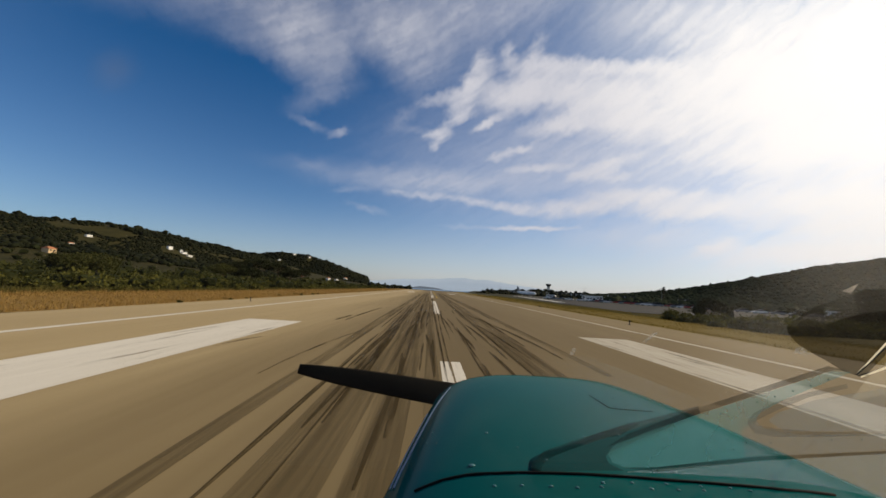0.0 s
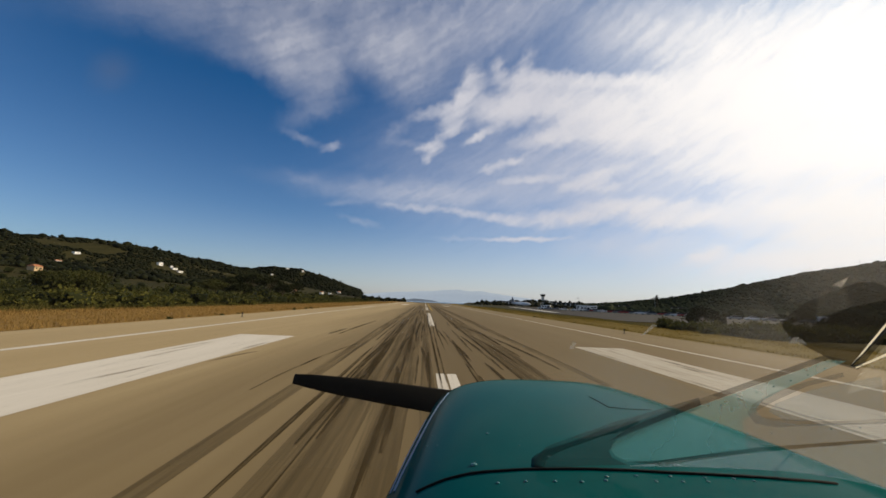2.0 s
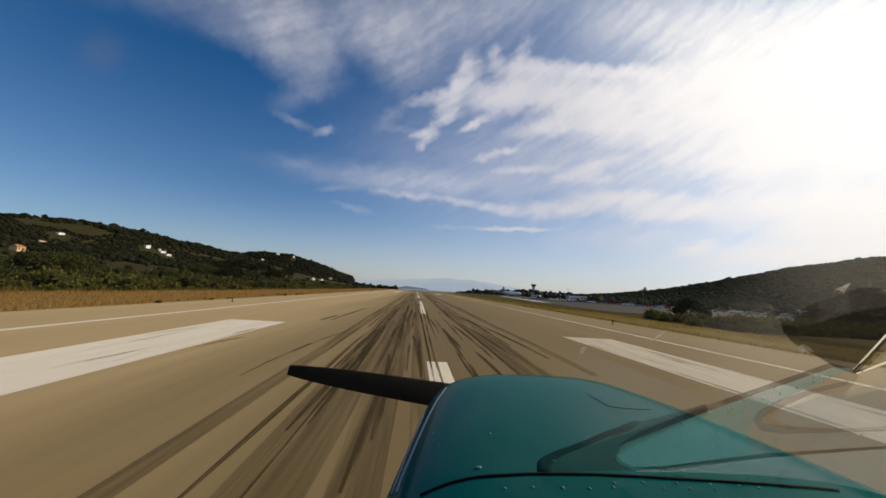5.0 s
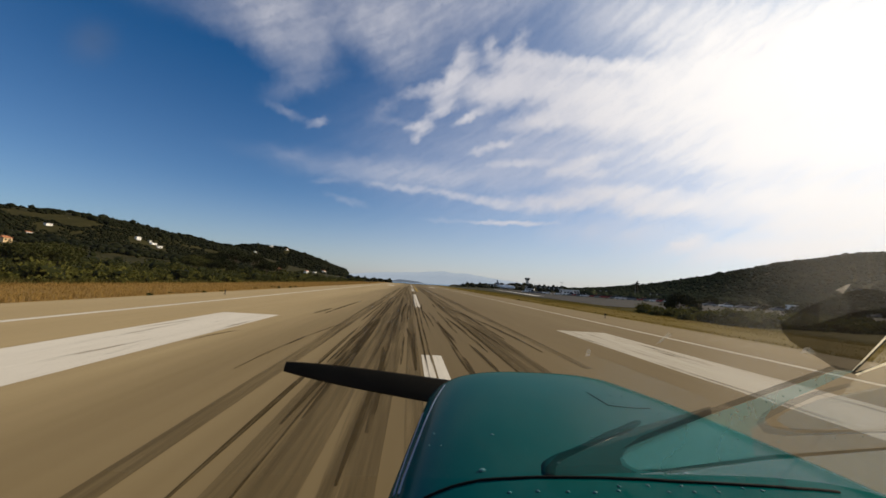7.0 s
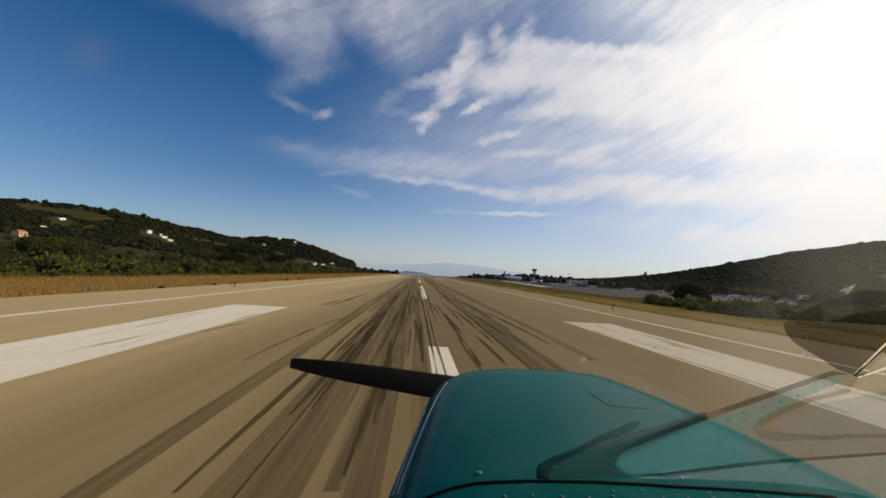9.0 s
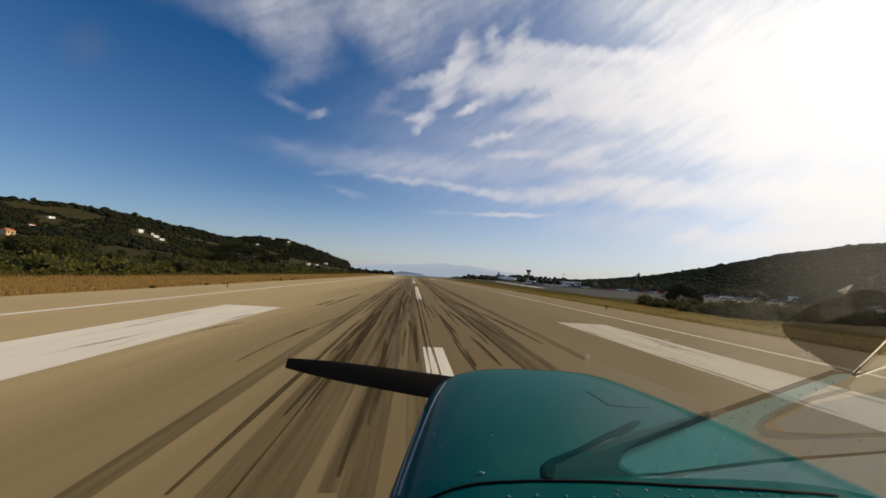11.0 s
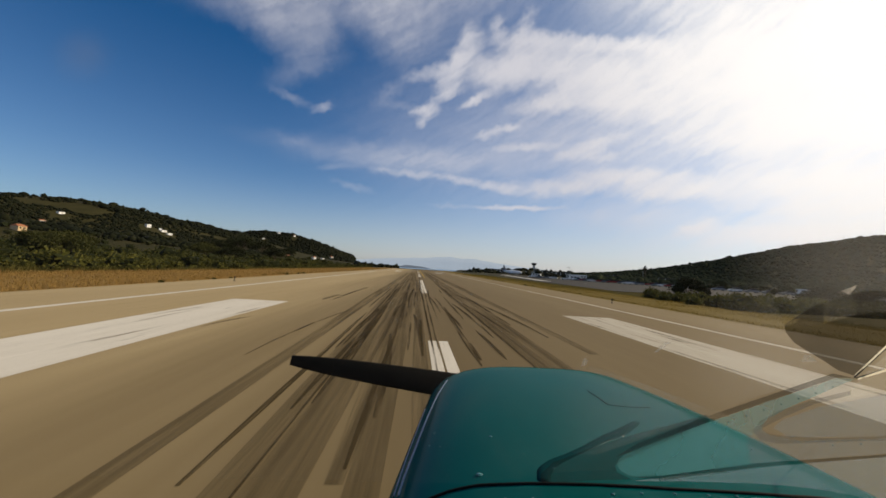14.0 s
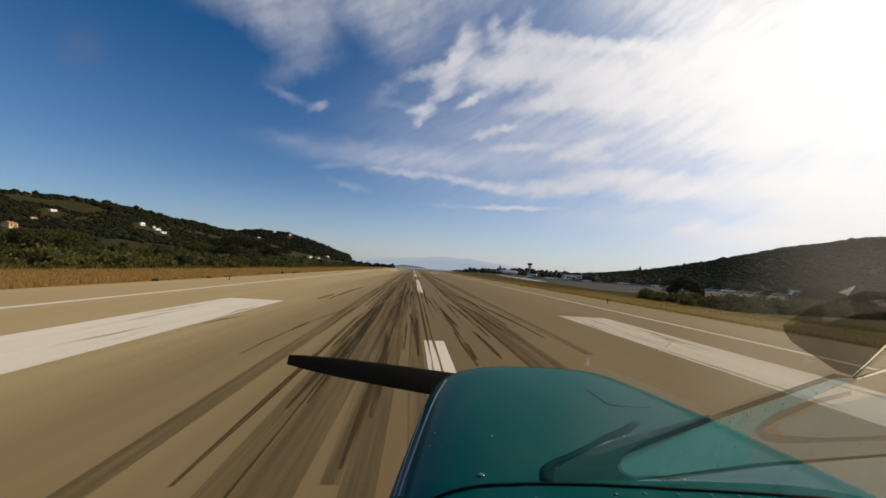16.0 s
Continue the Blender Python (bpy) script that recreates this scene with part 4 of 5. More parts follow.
def tube(points, name, mat, parent, label=""):
    """A bent pipe through points, each with its own radius, with smooth bends and round ends."""
    path = []
    for k in range(len(points) - 1):
        q = [points[max(0, min(len(points) - 1, k + d))] for d in (-1, 0, 1, 2)]
        for j in range(5):
            u = j / 5
            w = (-0.5 * u + u * u - 0.5 * u ** 3, 1 - 2.5 * u * u + 1.5 * u ** 3, 0.5 * u + 2 * u * u - 1.5 * u ** 3, -0.5 * u * u + 0.5 * u ** 3)
            path.append((sum((p * f for (p, _), f in zip(q, w)), Vector()), sum(r * f for (_, r), f in zip(q, w))))
    path.append(points[-1])
    rings = []
    for k, (c, r) in enumerate(path):
        t = (path[min(k + 1, len(path) - 1)][0] - path[max(k - 1, 0)][0]).normalized()
        side = t.cross(Vector((0, 0, 1))).normalized()
        up = side.cross(t)
        r *= 0.4 if k in (0, len(path) - 1) else 0.8 if k in (1, len(path) - 2) else 1.0
        rings.append([c + (side * math.cos(2 * math.pi * j / 14) + up * 0.6 * math.sin(2 * math.pi * j / 14)) * r for j in range(14)])
    return part(name, loft(rings), mat, parent, label, True)


# bent solid added where only a dark reflection lies over the cowling
tube([(cowl_top(x, y, -0.5 * r), 1.3 * r) for x, y, r in ((0.236, 0.578, 0.010), (0.243, 0.594, 0.011), (0.252, 0.612, 0.012), (0.276, 0.632, 0.010), (0.312, 0.651, 0.008), (0.357, 0.678, 0.008), (0.412, 0.714, 0.011), (0.448, 0.734, 0.013), (0.491, 0.767, 0.010), (0.535, 0.803, 0.007))],
     "vent_pipe", "teal_dark", cowling, "dark teal bent pipe in place of a dark reflection")

# propeller: two blades on a hub behind the nose bowl
HUB = Vector((0.47 + EX, 1.62, -0.525 + EZ))
hub = part("hub", rod(HUB - Vector((0, 0.17, 0)), HUB + Vector((0, 0.06, 0)), 0.085, 0.08, 20), "blade", aircraft, "", True)
bm = bmesh.new()
bmesh.ops.create_uvsphere(bm, u_segments=24, v_segments=12, radius=0.095, matrix=Matrix.Translation(HUB + Vector((0, 0.05, -0.02))) @ Matrix.Diagonal((1, 1.8, 1, 1)))
part("spinner", bm, "teal", aircraft, "", True)


def blade_mesh():
    """One twisted blade along -x from the hub."""
    rings = []
    for k in range(15):
        u = k / 14
        r = 0.08 + 0.90 * u
        chord = 0.114 - 0.044 * u - 0.03 * u ** 6
        twist = radians(62 - 46 * u)
        ring = []
        for j in range(12):
            a = 2 * math.pi * j / 12
            cx, cz = chord / 2 * math.cos(a), 0.009 * (1.6 - u) * math.sin(a)
            # chord lies mostly across the disc near the tip
            ring.append((-r, cx * math.sin(twist) * 0.75 + cz, cx * math.cos(twist * 0.55)))
        rings.append(ring)
    return loft(rings)


for turn in (-4.0, 176.0):
    b = part("blade", blade_mesh(), "blade", aircraft, "matt black propeller blade", True)
    b.matrix_basis = Matrix.Translation(HUB) @ pose(0, 0, 0, 0, turn + 10.6, 0)

# cockpit tub, dash and undercarriage below the view
part("fuselage", box(0.43 + EX, -0.42, 1.15, 1.05, 1.6, 0.42, 0.12), "teal", aircraft, "", True)
# unseen roof and rear wall, added to keep skylight off the near cowling
part("cabin_roof", box(0.43 + EX, -0.55, EZ + 0.44, 1.10, 1.55, 0.09, 0.03), "teal", aircraft, "", True)
part("cabin_wall", box(0.43 + EX, -1.24, 1.55, 1.05, 0.06, 1.06, 0.02), "gasket", aircraft, "unseen dark rear wall of the cabin")
part("dash_top", box(0.43 + EX, 0.28, 1.58, 0.98, 0.30, 0.05, 0.02), "gasket", aircraft, "black glareshield")
for x, y in ((0.03, 1.05), (-1.0, -0.75), (1.06, -0.75)):
    leg = part("undercarriage_leg", rod((x * 0.45 + 0.02, y, 1.25), (x, y, 0.2), 0.045, 0.03, 12), "pole", aircraft, "", True)
    bm = bmesh.new()
    bmesh.ops.create_cone(bm, cap_ends=True, segments=28, radius1=0.2, radius2=0.2, depth=0.14, matrix=Matrix.Translation((x, y, 0.2)) @ pose(0, 0, 0, 0, 90, 0))
    bmesh.ops.bevel(bm, geom=[e for e in bm.edges if len(e.link_faces) == 2 and max(len(f.verts) for f in e.link_faces) > 4], offset=0.05, segments=3, affect="EDGES")
    wheel = part("wheel", bm, "tyre", aircraft, "black rubber tyre", True)

# windscreen: films that paint in reflections, glare and shade; rods at their corner
def pane_sheet(name, rows, mat, depth, label):
    """A film on the acrylic. Rows are x, z at 0.55 m ahead of the eye; depth(x) says how far ahead it stands."""
    v = [(x * depth(x) / 0.55 + EX, depth(x), z * depth(x) / 0.55 + EZ) for x, z in rows]
    n = len(rows)
    ob = plain(name, v, [tuple(range(n))], mat, aircraft, label)
    ob.visible_shadow = False
    return ob


def bent(x):
    return 0.57


SHEEN = "bright teal sheen painted as a film on the windscreen"
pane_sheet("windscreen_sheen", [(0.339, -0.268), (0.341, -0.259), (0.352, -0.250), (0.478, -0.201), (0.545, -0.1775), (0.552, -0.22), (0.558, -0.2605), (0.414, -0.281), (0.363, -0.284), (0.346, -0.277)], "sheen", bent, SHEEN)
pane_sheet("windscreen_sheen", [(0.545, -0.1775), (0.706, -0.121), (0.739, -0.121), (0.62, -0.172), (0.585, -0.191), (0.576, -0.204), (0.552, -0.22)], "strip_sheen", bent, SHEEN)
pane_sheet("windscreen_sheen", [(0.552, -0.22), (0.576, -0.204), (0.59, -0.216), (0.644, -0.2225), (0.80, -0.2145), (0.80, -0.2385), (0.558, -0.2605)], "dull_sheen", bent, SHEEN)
pane_sheet("windscreen_sheen", [(0.597, -0.204), (0.61, -0.192), (0.675, -0.168), (0.797, -0.143), (0.795, -0.211), (0.624, -0.218)], "dull_sheen", bent, "bright sheen painted as a film on the windscreen")
def wrapped(x):
    """The side films stand 45 degrees off the front, turned sunward to brighten them."""
    return 1.75 / (x / 0.55 + 1.0)


pane_sheet("windscreen_pane", [(-0.95, 0.75), (0.95, 0.75), (0.95, -0.30), (-0.95, -0.30)], "haze", lambda x: 0.6, "clear acrylic windscreen with a thin film to lift dark tones")
pane_sheet("windscreen_pane", [(0.33, 0.03), (0.57, 0.03), (0.609, -0.044), (0.612, -0.057), (0.626, -0.072), (0.656, -0.088), (0.676, -0.097), (0.706, -0.1135), (0.475, -0.192), (0.41, -0.19), (0.33, -0.15)], "pane_scatter", wrapped, "acrylic side pane with sun glare painted as a film")
pane_sheet("windscreen_pane", [(0.609, -0.044), (0.612, -0.057), (0.626, -0.072), (0.656, -0.088), (0.676, -0.097), (0.706, -0.1135), (0.739, -0.121), (0.80, -0.067), (0.83, -0.04), (0.83, 0.005), (0.79, 0.022), (0.755, 0.021), (0.72, 0.008), (0.66, -0.012)], "pane_shade", wrapped, "dark film painted over the side pane's glare-free corner")
pane_sheet("windscreen_pane", [(0.745, -0.123), (0.80, -0.078), (0.87, -0.082), (0.87, -0.14), (0.797, -0.1425), (0.712, -0.159)], "corner", wrapped, "corner of acrylic with painted glare beyond the dark rods")
pane_sheet("windscreen_glint", [(0.709, 0.016), (0.741, 0.029), (0.7255, 0.011), (0.718, 0.0145)], "edge_film", wrapped, "small bright glint painted on the side pane")
pane_sheet("windscreen_pane", [(0.36, 0.16), (0.648, 0.32), (0.95, 0.34), (0.95, 0.0), (0.86, 0.0), (0.74, -0.02), (0.66, -0.045), (0.55, -0.045), (0.42, -0.02)], "veil", wrapped, "milky patch of painted glare on the side pane")



def eye_point(x, z, d):
    return Vector((x * d / 0.55 + EX, d, z * d / 0.55 + EZ))


# thin rods added in place of dark lines of the windscreen reflection
for a, b in (((0.736, -0.121), (0.86, -0.012)), ((0.739, -0.122), (0.86, -0.085))):
    part("windscreen_brace", rod(eye_point(*a, 0.66), eye_point(*b, 0.66), 0.0011, 0.0018, 8), "dark_rod", aircraft, "thin dark rod in place of a reflected line", True)
# bright slivers of reflection, painted beside the rods
for a, b in (((0.737, -0.117), (0.86, -0.006)), ((0.742, -0.1225), (0.86, -0.0805))):
    pane_sheet("windscreen_edge", [a, b, (b[0], b[1] - 0.007), (a[0] + 0.001, a[1] - 0.0022)], "edge_glint", lambda x: wrapped(x) - 0.08, "bright cream glint painted as a strip on the acrylic")
pane_sheet("windscreen_sheen", [(0.368, -0.290), (0.527, -0.271), (0.795, -0.243), (0.870, -0.250), (0.867, -0.331), (0.723, -0.311), (0.527, -0.303), (0.387, -0.298)], "pale_film", bent, "pale film painting reflected sky over the cowling's right side")
pane_sheet("windscreen_sheen", [(0.209, -0.126), (0.299, -0.118), (0.527, -0.188), (0.469, -0.195), (0.303, -0.253), (0.214, -0.247)], "grey_haze_film", bent, "thin grey film painting haze over the cowling")
pane_sheet("windscreen_smear", [(-0.573, 0.354), (-0.389, 0.378), (-0.375, 0.256), (-0.557, 0.236)], "smear_film", lambda x: 0.55, "faint grey smear on the windscreen")
pane_sheet("windscreen_glint", [(0.392, -0.093), (0.399, -0.092), (0.420, -0.076), (0.412, -0.075)], "edge_film", bent, "small pale glint painted on the windscreen")
pane_sheet("windscreen_glint", [(0.275, -0.119), (0.283, -0.118), (0.286, -0.108), (0.279, -0.107)], "edge_film", bent, "small pale glint painted on the windscreen")
pane_sheet("windscreen_glint", [(0.642, -0.097), (0.650, -0.087), (0.660, -0.086), (0.674, -0.097)], "edge_film", bent, "small pale glint painted on the windscreen")
# dark parts of the windscreen reflection, painted as films
pane_sheet("windscreen_frame", [(0.483, -0.186), (0.412, -0.207), (0.348, -0.225), (0.285, -0.247), (0.237, -0.265), (0.218, -0.284), (0.221, -0.303), (0.305, -0.300), (0.368, -0.290), (0.339, -0.278), (0.335, -0.268), (0.349, -0.259), (0.413, -0.231), (0.486, -0.201)], "shade_band", lambda x: bent(x) + 0.004, "dark reflection painted at the windscreen's foot")
pane_sheet("windscreen_frame", [(0.731, -0.140), (0.664, -0.157), (0.607, -0.176), (0.573, -0.194), (0.562, -0.209), (0.575, -0.224), (0.609, -0.228), (0.685, -0.224), (0.808, -0.217), (0.808, -0.210), (0.685, -0.217), (0.610, -0.215), (0.580, -0.212), (0.575, -0.209), (0.581, -0.203), (0.613, -0.187), (0.667, -0.164), (0.733, -0.147)], "loop_shade", lambda x: bent(x) - 0.004, "dull dark loop painted for a windscreen reflection")
pane_sheet("windscreen_frame", [(0.335, -0.256), (0.352, -0.2495), (0.475, -0.2015), (0.706, -0.1205), (0.738, -0.1195), (0.70, -0.1135), (0.475, -0.192), (0.37, -0.2335)], "shade_band", bent, "dark reflection strip painted along the windscreen edge")
pane_sheet("windscreen_frame", [(0.363, -0.2845), (0.414, -0.2815), (0.575, -0.2585), (0.80, -0.2395), (0.80, -0.244), (0.575, -0.265), (0.42, -0.288)], "shade_band", bent, "dark reflection strip painted along the windscreen edge")
for x, z in ((0.52, -0.197), (0.55, -0.186), (0.58, -0.176), (0.61, -0.166), (0.64, -0.156), (0.67, -0.146), (0.70, -0.135), (0.53, -0.235), (0.56, -0.238), (0.60, -0.237), (0.70, -0.228), (0.75, -0.225)):
    bm = bmesh.new()
    bmesh.ops.create_uvsphere(bm, u_segments=8, v_segments=5, radius=0.0012, matrix=Matrix.Translation(eye_point(x, z, bent(x) - 0.002)))
    part("windscreen_rivet", bm, "bead", aircraft, smooth=True)


# ---- houses on the hills ----
def house(x, y, width, deep, storeys, wall, roofed, turn, label):
    """A plain island house: walls, roof or flat parapet, a door and windows with frames on the side facing the field."""
    z = float(ground_height(x, y))
    h = 2.9 * storeys
    ob = root("house", pose(x, y, z, 0, 0, turn), label, "house", "houses on the hills")
    part("wall", box(0, 0, -1.5, width, deep, h + 1.5, 0.06), wall, ob)
    if roofed:
        bm = bmesh.new()
        e, r = 0.45, 0.26 * deep
        v = [bm.verts.new(p) for p in ((-width / 2 - e, -deep / 2 - e, h), (width / 2 + e, -deep / 2 - e, h), (width / 2 + e, deep / 2 + e, h), (-width / 2 - e, deep / 2 + e, h), (-width / 2 + 0.8, 0, h + r), (width / 2 - 0.8, 0, h + r))]
        for q in ((0, 1, 5, 4), (2, 3, 4, 5), (1, 2, 5), (3, 0, 4), (3, 2, 1, 0)):
            bm.faces.new([v[i] for i in q])
        part("roof", bm, "tile", ob, "low clay-tiled roof")
    else:
        part("parapet", box(0, 0, h, width + 0.2, deep + 0.2, 0.5, 0.05), wall, ob)
    for s in range(storeys):
        for k in range(max(2, int(width / 3.2))):
            wx = -width / 2 + (k + 0.5) * width / max(2, int(width / 3.2))
            win = part("window", box(wx, -deep / 2 - 0.02, 2.9 * s + 0.95, 1.25, 0.10, 1.35, 0.0), wall, ob)
            part("pane", box(wx, -deep / 2 - 0.05, 2.9 * s + 1.03, 1.05, 0.08, 1.19), "pane", win)
    part("door", box(width * 0.12, -deep / 2 - 0.03, 0, 1.0, 0.10, 2.05), "bark", ob)
    return ob


WHITE, OCHRE = "white-plastered house on the wooded hillside", "ochre house with a clay-tiled roof on the hillside"
for x, y, w, d, n, m, r, a in ((-620, 871, 15, 9, 2, "plaster", False, 35), (-604, 886, 9, 8, 1, "plaster", False, 30), (-592, 880, 18, 9, 1, "plaster", False, 36), (-573, 872, 16, 8, 1, "plaster", False, 30),
                               (-714, 768, 17, 9, 1, "plaster", False, 44), (-664, 682, 14, 9, 1, "plaster", True, 46), (-300, 292, 9, 8, 1, "ochre", True, 50),
                               (-723, 1740, 16, 10, 1, "plaster", False, 20), (-700, 1860, 22, 10, 2, "plaster", False, 20), (-620, 1850, 15, 10, 2, "plaster", True, 20)):
    house(x, y, 0.62 * w, 0.8 * d, n, m, r, a + 34, OCHRE if m == "ochre" else WHITE)
for x, y, w, d, n, m, r, a in ((-183, 515, 10, 8, 1, "ochre", True, 20), (-307, 1100, 15, 9, 2, "plaster", True, 18), (-303, 1178, 14, 9, 1, "plaster", False, 18), (-403, 1730, 22, 12, 2, "plaster", True, 14), (-456, 901, 12, 9, 1, "ochre", True, 26),
                               (-132, 150, 2.6, 2.6, 1, "plaster", False, 40), (-137, 146, 2.4, 2.4, 1, "plaster", False, 42)):
    house(x, y, w if w < 6 else 0.62 * w, d, n, m, r, a + 38, OCHRE if m == "ochre" else "small white-plastered hut among the scrub" if w < 6 else WHITE)

# ---- the airport's buildings ----
def control_tower(x, y):
    z = float(ground_height(x, y))
    ob = root("control_tower", pose(x, y, z, 0, 0, -18), "dark control tower with a flared glazed cab", "tower")
    part("base_building", box(0, 0, -1, 16, 12, 5.5, 0.1), "concrete", ob)
    part("shaft", box(0, 0, 4.5, 5.2, 5.2, 6.0, 0.15), "concrete", ob)
    bm = bmesh.new()
    bmesh.ops.create_cone(bm, cap_ends=True, segments=8, radius1=3.4, radius2=5.0, depth=3.0, matrix=Matrix.Translation((0, 0, 12.2)))
    cab = part("cab", bm, "pane", ob, "dark glazed cab leaning outwards")
    for k in range(8):
        a = 2 * math.pi * k / 8
        part("mullion", rod((3.42 * math.cos(a), 3.42 * math.sin(a), 10.7), (5.02 * math.cos(a), 5.02 * math.sin(a), 13.7), 0.09, 0.09, 6), "dark", cab)
    bm = bmesh.new()
    bmesh.ops.create_cone(bm, cap_ends=True, segments=8, radius1=5.3, radius2=5.1, depth=0.6, matrix=Matrix.Translation((0, 0, 14.0)))
    part("roof", bm, "dark", ob)
    bm = bmesh.new()
    bmesh.ops.create_cone(bm, cap_ends=True, segments=8, radius1=4.2, radius2=4.2, depth=0.5, matrix=Matrix.Translation((0, 0, 10.6)))
    part("gallery", bm, "dark", ob)
    for dx, h in ((-1.5, 3.2), (0.8, 2.2), (2.0, 1.6)):
        part("aerial", rod((dx, 0, 14.2), (dx, 0, 14.2 + h), 0.07, 0.03, 6), "pole", ob)


control_tower(222, 678)


def terminal(x, y, length, deep, height, turn, arches, label):
    z = float(ground_height(x, y))
    ob = root("terminal_building", pose(x, y, z, 0, 0, turn), label, "building")
    part("wall", box(0, deep / 2, -1, length, deep, height + 1, 0.08), "dark", ob)
    part("roof", box(0, deep / 2 - 1.2, height, length + 1.6, deep + 3.0, 0.6, 0.08), "dark", ob, "flat overhanging roof")
    for k in range(arches + 1):
        cx = -length / 2 + k * length / arches
        part("column", box(cx, -1.6, -1, 0.7, 0.7, height + 1, 0.05), "plaster", ob, "white column")
        if k < arches:
            part("window", box(cx + length / arches / 2, -0.04, 0.9, length / arches * 0.62, 0.12, height * 0.5), "pane", ob)
    return ob


terminal(150, 560, 58, 14, 5.0, -14, 13, "long dark terminal with a white-columned arcade")
terminal(178, 470, 46, 16, 5.5, -22, 8, "low grey terminal building beside the apron")
terminal(214, 400, 40, 14, 4.5, -32, 7, "low grey service building beside the apron")
terminal(250, 330, 34, 12, 4.0, -40, 6, "low grey hangar building beside the apron")


def airliner(x, y, turn):
    z = 0.03
    ob = root("airliner", pose(x, y, z, 0, 0, turn), "white twin-engined airliner parked on the apron", "aeroplane")
    rings = []
    for yy, r, up in ((-13, 0.3, 3.6), (-10, 1.0, 3.2), (-5, 1.55, 2.8), (6, 1.6, 2.7), (10, 1.45, 2.65), (12.2, 0.9, 2.5), (13, 0.25, 2.4)):
        rings.append([(r * math.cos(2 * math.pi * k / 20), yy, up + r * math.sin(2 * math.pi * k / 20)) for k in range(20)])
    part("fuselage", loft(rings), "car_white", ob, "", True)
    for side in (-1, 1):
        bm = loft([[(side * 0.8, 2.5, 1.9), (side * 0.8, -1.8, 1.9), (side * 0.8, -1.8, 2.2), (side * 0.8, 2.5, 2.2)], [(side * 12.5, -1.0, 2.5), (side * 12.5, -2.4, 2.5), (side * 12.5, -2.4, 2.6), (side * 12.5, -1.0, 2.6)]])
        part("wing", bm, "car_white", ob)
        part("engine", rod((side * 4.2, 0.6, 1.5), (side * 4.2, 3.6, 1.5), 0.7, 0.75, 16), "car_grey", ob, "", True)
        part("tailplane", loft([[(side * 0.3, -10.0, 4.0), (side * 0.3, -12.4, 4.0), (side * 0.3, -12.4, 4.15), (side * 0.3, -10.0, 4.15)], [(side * 4.4, -11.8, 4.3), (side * 4.4, -12.9, 4.3), (side * 4.4, -12.9, 4.4), (side * 4.4, -11.8, 4.4)]]), "car_white", ob)
        part("main_wheel", rod((side * 2.4, -0.6, 0.5), (side * 2.7, -0.6, 0.5), 0.5, 0.5, 16), "tyre", ob)
        part("strut", rod((side * 2.4, -0.6, 0.5), (side * 2.2, -0.6, 2.1), 0.12, 0.12, 8), "pole", ob)
    part("fin", loft([[(-0.15, -9.0, 4.2), (0.15, -9.0, 4.2), (0.15, -12.8, 4.2), (-0.15, -12.8, 4.2)], [(-0.08, -12.0, 8.6), (0.08, -12.0, 8.6), (0.08, -13.8, 8.6), (-0.08, -13.8, 8.6)]]), "car_grey", ob)
    part("nose_wheel", rod((-0.15, 9.5, 0.35), (0.15, 9.5, 0.35), 0.35, 0.35, 14), "tyre", ob)
    part("strut", rod((0, 9.5, 0.35), (0, 9.5, 1.5), 0.1, 0.1, 8), "pole", ob)
    part("windscreen", box(0, 12.0, 2.75, 1.3, 0.5, 0.4, 0.05), "pane", ob)


airliner(88, 332, 205)


# ---- parked cars, vans, a bus ----
def car(paint, label):
    ob = root("car", pose(0, 0, -50), label, "car", "vehicles parked by the apron")
    prof = [(-2.1, 0.35), (-2.12, 0.75), (-1.9, 0.92), (-1.0, 0.98), (1.1, 0.95), (1.95, 0.82), (2.1, 0.6), (2.08, 0.35)]
    part("body", loft([[(s * w, y, z) for y, z in prof] for s, w in ((-1, 0.86), (-1, 0.80), (1, 0.80), (1, 0.86))][:1] + [[(0.86, y, z) for y, z in prof]]), paint, ob)
    cab = [(-1.75, 0.95), (-1.25, 1.42), (0.2, 1.46), (1.05, 0.96)]
    part("cabin", loft([[(-0.72, y, z) for y, z in cab], [(0.72, y, z) for y, z in cab]]), "pane", ob, "dark tinted windows")
    part("roof", box(0, -0.52, 1.44, 1.36, 1.5, 0.06, 0.02), paint, ob)
    for x in (-0.78, 0.78):
        for y in (-1.3, 1.3):
            w = part("wheel", rod((x - 0.1, y, 0.31), (x + 0.1, y, 0.31), 0.31, 0.31, 14), "tyre", ob)
            part("rim", rod((x - 0.11, y, 0.31), (x + 0.11, y, 0.31), 0.18, 0.18, 10), "pole", w)
        part("headlight", box(x * 0.75, 2.04, 0.6, 0.3, 0.08, 0.14), "plaster", ob)
    return ob


def van(paint, length, height, label, name="van"):
    ob = root(name, pose(0, 0, -50), label, name, "vehicles parked by the apron")
    part("body", box(0, 0, 0.35, 2.0, length, height, 0.12), paint, ob)
    for side in (-1, 1):
        for k in range(int(length / 1.5)):
            part("window", box(side * 1.0, -length / 2 + 0.9 + k * 1.45, 0.35 + height * 0.5, 0.05, 1.15, height * 0.32), "pane", ob)
        for y in (-length * 0.32, length * 0.32):
            part("wheel", rod((side * 0.85, y, 0.4), (side * 1.02, y, 0.4), 0.4, 0.4, 14), "tyre", ob)
    part("windscreen", box(0, length / 2, 0.35 + height * 0.48, 1.7, 0.05, height * 0.36), "pane", ob)
    return ob


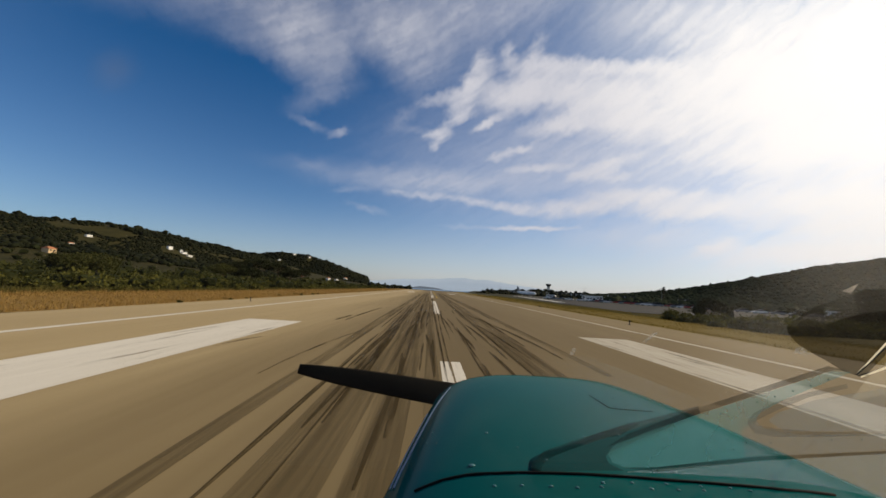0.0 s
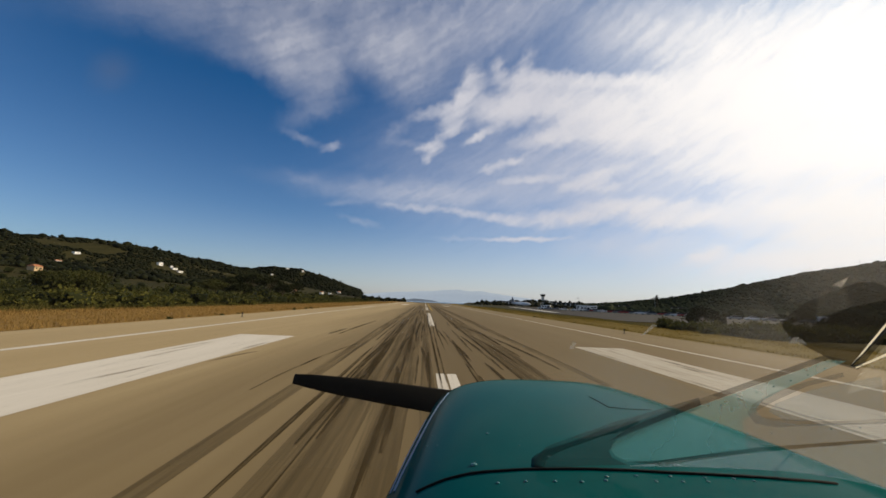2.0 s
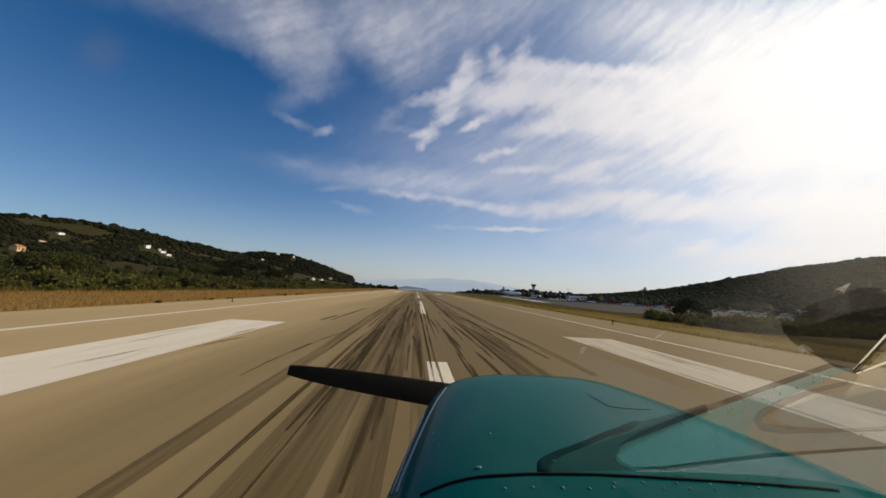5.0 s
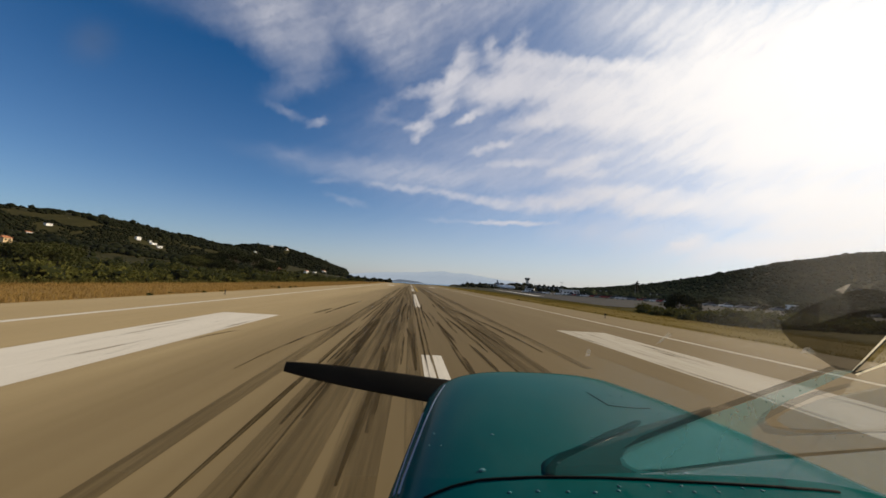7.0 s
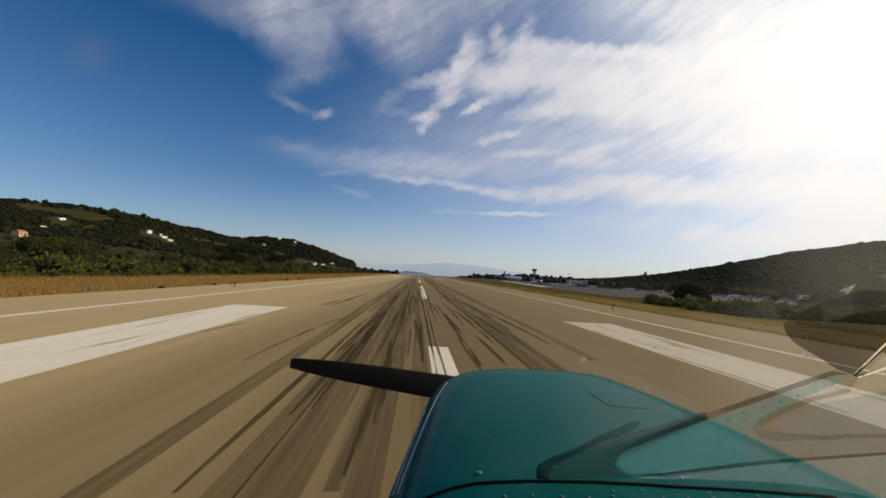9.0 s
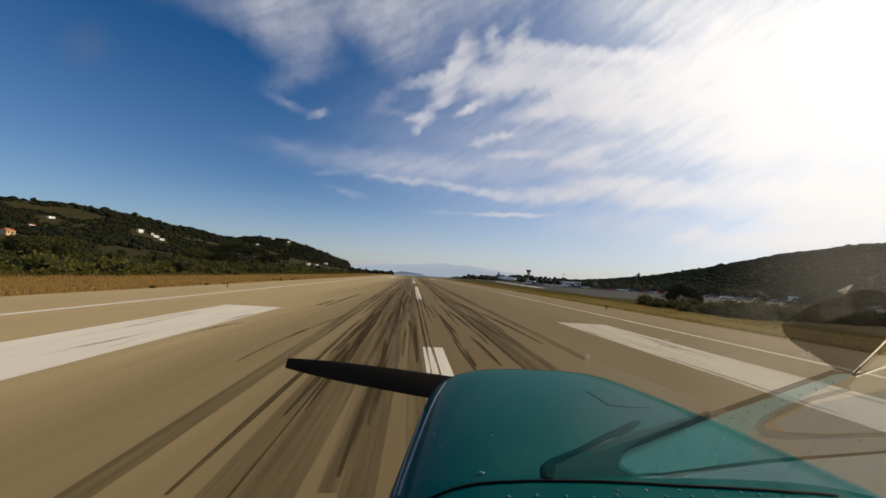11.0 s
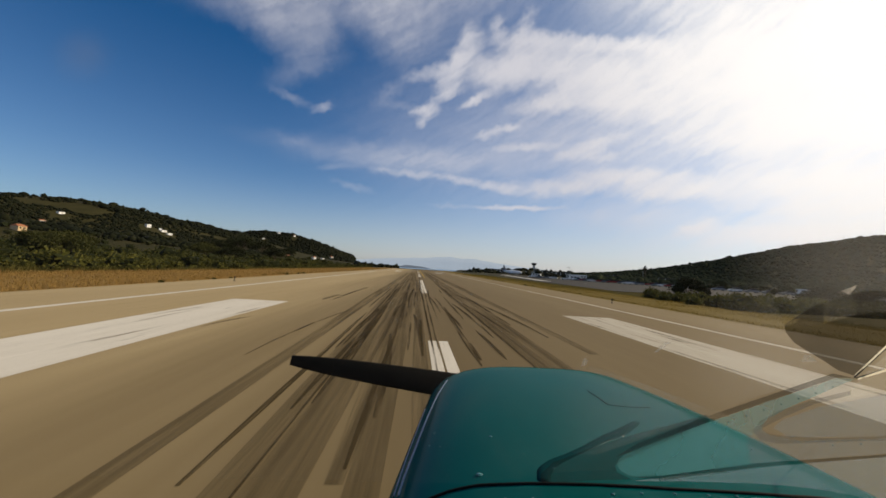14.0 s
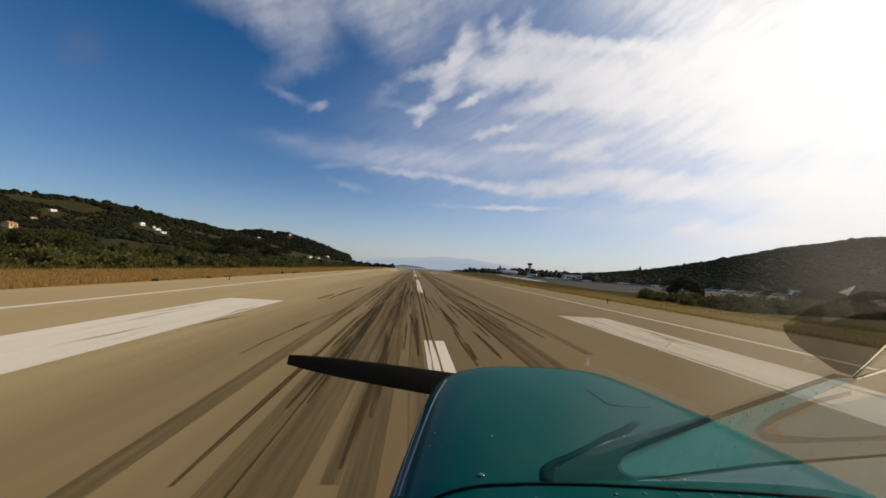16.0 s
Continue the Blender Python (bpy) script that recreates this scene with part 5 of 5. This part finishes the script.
KINDS = [car("car_white", "white hatchback parked beside the apron"), car("car_grey", "grey car parked beside the apron"), car("car_red", "dark red car parked beside the apron"), van("car_white", 5.2, 2.0, "white van parked beside the apron"), van("car_white", 10.5, 2.7, "long white bus parked by the terminal", "bus")]
pick = random.Random(5)
for k in range(34):
    u = k / 33
    kind = KINDS[pick.choice((0, 0, 1, 1, 0, 2, 3))]
    if 0.16 < pick.random():
        copy_thing(kind, pose(66 + 42 * u + pick.uniform(-0.3, 0.3), 205 - 72 * u, 0.03, 0, 0, 60 + pick.uniform(-4, 4)))
for k in range(12):
    copy_thing(KINDS[pick.choice((0, 1, 1, 3))], pose(112 + 4.6 * k * 0.8, 128 - 3.0 * k, 0.03 if k < 10 else 0.0, 0, 0, 62 + pick.uniform(-5, 5)))
copy_thing(KINDS[4], pose(88, 196, 0.03, 0, 0, 64))
copy_thing(KINDS[4], pose(104, 214, 0.03, 0, 0, 66))
for ob in KINDS:
    for o in (*ob.children_recursive, ob):
        bpy.data.objects.remove(o)


# ---- masts, runway lights ----
def mast(x, y, height, label, arm=0.0):
    z = float(ground_height(x, y))
    ob = root("mast", pose(x, y, max(z, 0.03)), label, "mast")
    part("pole", rod((0, 0, -0.6), (0, 0, height), 0.12, 0.06, 8), "pole", ob)
    part("foot", box(0, 0, -0.6, 0.6, 0.6, 0.75, 0.03), "concrete", ob)
    if arm:
        part("crossarm", rod((-arm, 0, height - 0.5), (arm, 0, height - 0.5), 0.06, 0.06, 6), "pole", ob)
        for k in (-1, 0, 1):
            part("lamp_head", box(k * arm * 0.8, 0, height - 0.85, 0.5, 0.35, 0.3, 0.03), "dark", ob)
    else:
        part("aerial_head", rod((0, 0, height), (0, 0, height + 1.0), 0.3, 0.05, 8), "pole", ob)


mast(150, 232, 11, "tall floodlight mast beside the apron", 1.2)
mast(128, 300, 10, "tall floodlight mast beside the apron", 1.2)
mast(560, 500, 14, "thin aerial mast on the hilltop")
mast(600, 470, 9, "thin aerial mast on the hilltop")
mast(-640, 900, 10, "thin aerial mast on the wooded hill")


def runway_light(x, y):
    ob = root("runway_light", pose(x, y, 0.0), "small black runway edge light on a short stem", "light", "runway edge lights")
    part("base", rod((0, 0, -0.03), (0, 0, 0.03), 0.13, 0.11, 14), "dark", ob)
    part("stem", rod((0, 0, 0.02), (0, 0, 0.27), 0.035, 0.03, 10), "dark", ob)
    part("lens", rod((0, 0, 0.27), (0, 0, 0.40), 0.075, 0.05, 12), "pane", ob)
    return ob


for k in range(6):
    runway_light(-16.6, 33 + 50 * k)
    runway_light(16.6, 31 + 50 * k)


# ---- single trees ----
def tree(x, y, height, spread_, seed, mat, label, category="tree", group="", tall=False):
    """A tapered trunk with limbs, and a crown of leaf clumps with gaps."""
    global RNG
    RNG = np.random.default_rng(seed)
    r = random.Random(seed)
    z = float(ground_height(x, y))
    ob = root("tree", pose(x, y, z), label, category, group)
    bm = rod((0, 0, -0.3), (0, 0, height * (0.55 if category == "tree" else 0.35)), height * 0.035, height * 0.018, 9)
    tips = []
    n = 15 if not tall else 22
    for k in range(n):
        a = 2.4 * k + r.uniform(-0.4, 0.4)
        if tall:
            lev = 0.18 + 0.8 * k / n
            reach = spread_ * (1.05 - lev)
            tip = Vector((math.cos(a) * reach, math.sin(a) * reach, height * lev))
        else:
            reach = spread_ * math.sqrt((k + 0.5) / n)
            tip = Vector((math.cos(a) * reach, math.sin(a) * reach, height * ((0.62 if category == "tree" else 0.30) + (0.30 if category == "tree" else 0.45) * (1 - (reach / spread_) ** 2) + r.uniform(-0.06, 0.06))))
        rod((0, 0, height * ((0.35 if category == "tree" else 0.08) if not tall else tip.z / height - 0.06)), tip, height * 0.012, height * 0.004, 5, bm)
        tips.append(tip)
    if tall:
        rod((0, 0, height * 0.5), (0, 0, height), height * 0.02, height * 0.004, 7, bm)
    part("trunk", bm, "bark", ob)
    c = np.array([t[:] for t in tips])
    rad = np.full(len(c), spread_ * (0.42 if not tall else 0.22)) * RNG.uniform(0.75, 1.2, len(c))
    lv, lf = leaves(c, rad, 330 if not tall else 120, 0.05 * height ** 0.5 + 0.05, (0.62 if category == "tree" else 0.8) if not tall else 0.4, 0.2)
    plain("crown", lv, lf, mat, ob, "crown of small dark leaves in clumps")
    return ob


PINE, BUSH = "spreading dark green pine at the foot of the hill", "rounded olive-green tree among the scrub"
for k, (x, y, h, s) in enumerate(((-91, 194, 11, 6.5), (-84, 201, 10, 6), (-99, 188, 9, 5.5), (-104, 206, 11, 6), (-76, 215, 8, 5), (-58, 150, 6, 4), (-52, 104, 4.5, 3.4))):
    tree(x, y, h, s, 40 + k, "pine", PINE, "tree", "pines by the field")
for k, (x, y, h, s) in enumerate(((-60, 62, 4.5, 3.2), (-72, 80, 5.5, 3.6), (-48, 52, 3.4, 2.6), (-88, 96, 6, 4), (-100, 112, 6, 4.2), (-66, 118, 5, 3.8), (-80, 140, 6, 4.2))):
    tree(x, y, h, s, 60 + k, "leaf", BUSH, "tree", "trees among the scrub")
for k, (x, y, h, s) in enumerate(((45, 58, 3.2, 2.5), (60, 50, 3.0, 2.4), (52, 40, 2.4, 2.2), (70, 44, 3.0, 2.6))):
    tree(x, y, h, s, 80 + k, "pine", "rounded dark shrub beside the runway", "shrub", "shrubs by the runway")
tree(196, 300, 15, 4.0, 95, "pine", "tall tiered conifer above the scrub", "tree", tall=True)
for k, (x, y, h, s) in enumerate(((-118, -150, 9, 6.0), (-104, -128, 8, 5.0), (-96, -96, 7, 4.4))):
    tree(x, y, h, s, 110 + k, "pine", "broad dark umbrella pine on the near hilltop", "tree", "pines on the near hill")
house(-150, -185, 13, 9, 1, "ochre", True, 70, "orange house with a clay-tiled roof on the near hilltop")


def utility_pole(x, y):
    z = float(ground_height(x, y))
    ob = root("utility_pole", pose(x, y, z, 0, 0, 80), "wooden utility pole with a crossarm on the hillside", "pole", "poles on the near hill")
    part("post", rod((0, 0, -0.5), (0, 0, 8.0), 0.14, 0.09, 10), "bark", ob)
    part("crossarm", box(0, 0, 7.3, 1.9, 0.12, 0.14, 0.01), "bark", ob)
    for dx in (-0.8, 0.0, 0.8):
        part("insulator", rod((dx, 0, 7.44), (dx, 0, 7.62), 0.05, 0.03, 8), "plaster", ob)


utility_pole(-74, -120)
utility_pole(-82, -70)
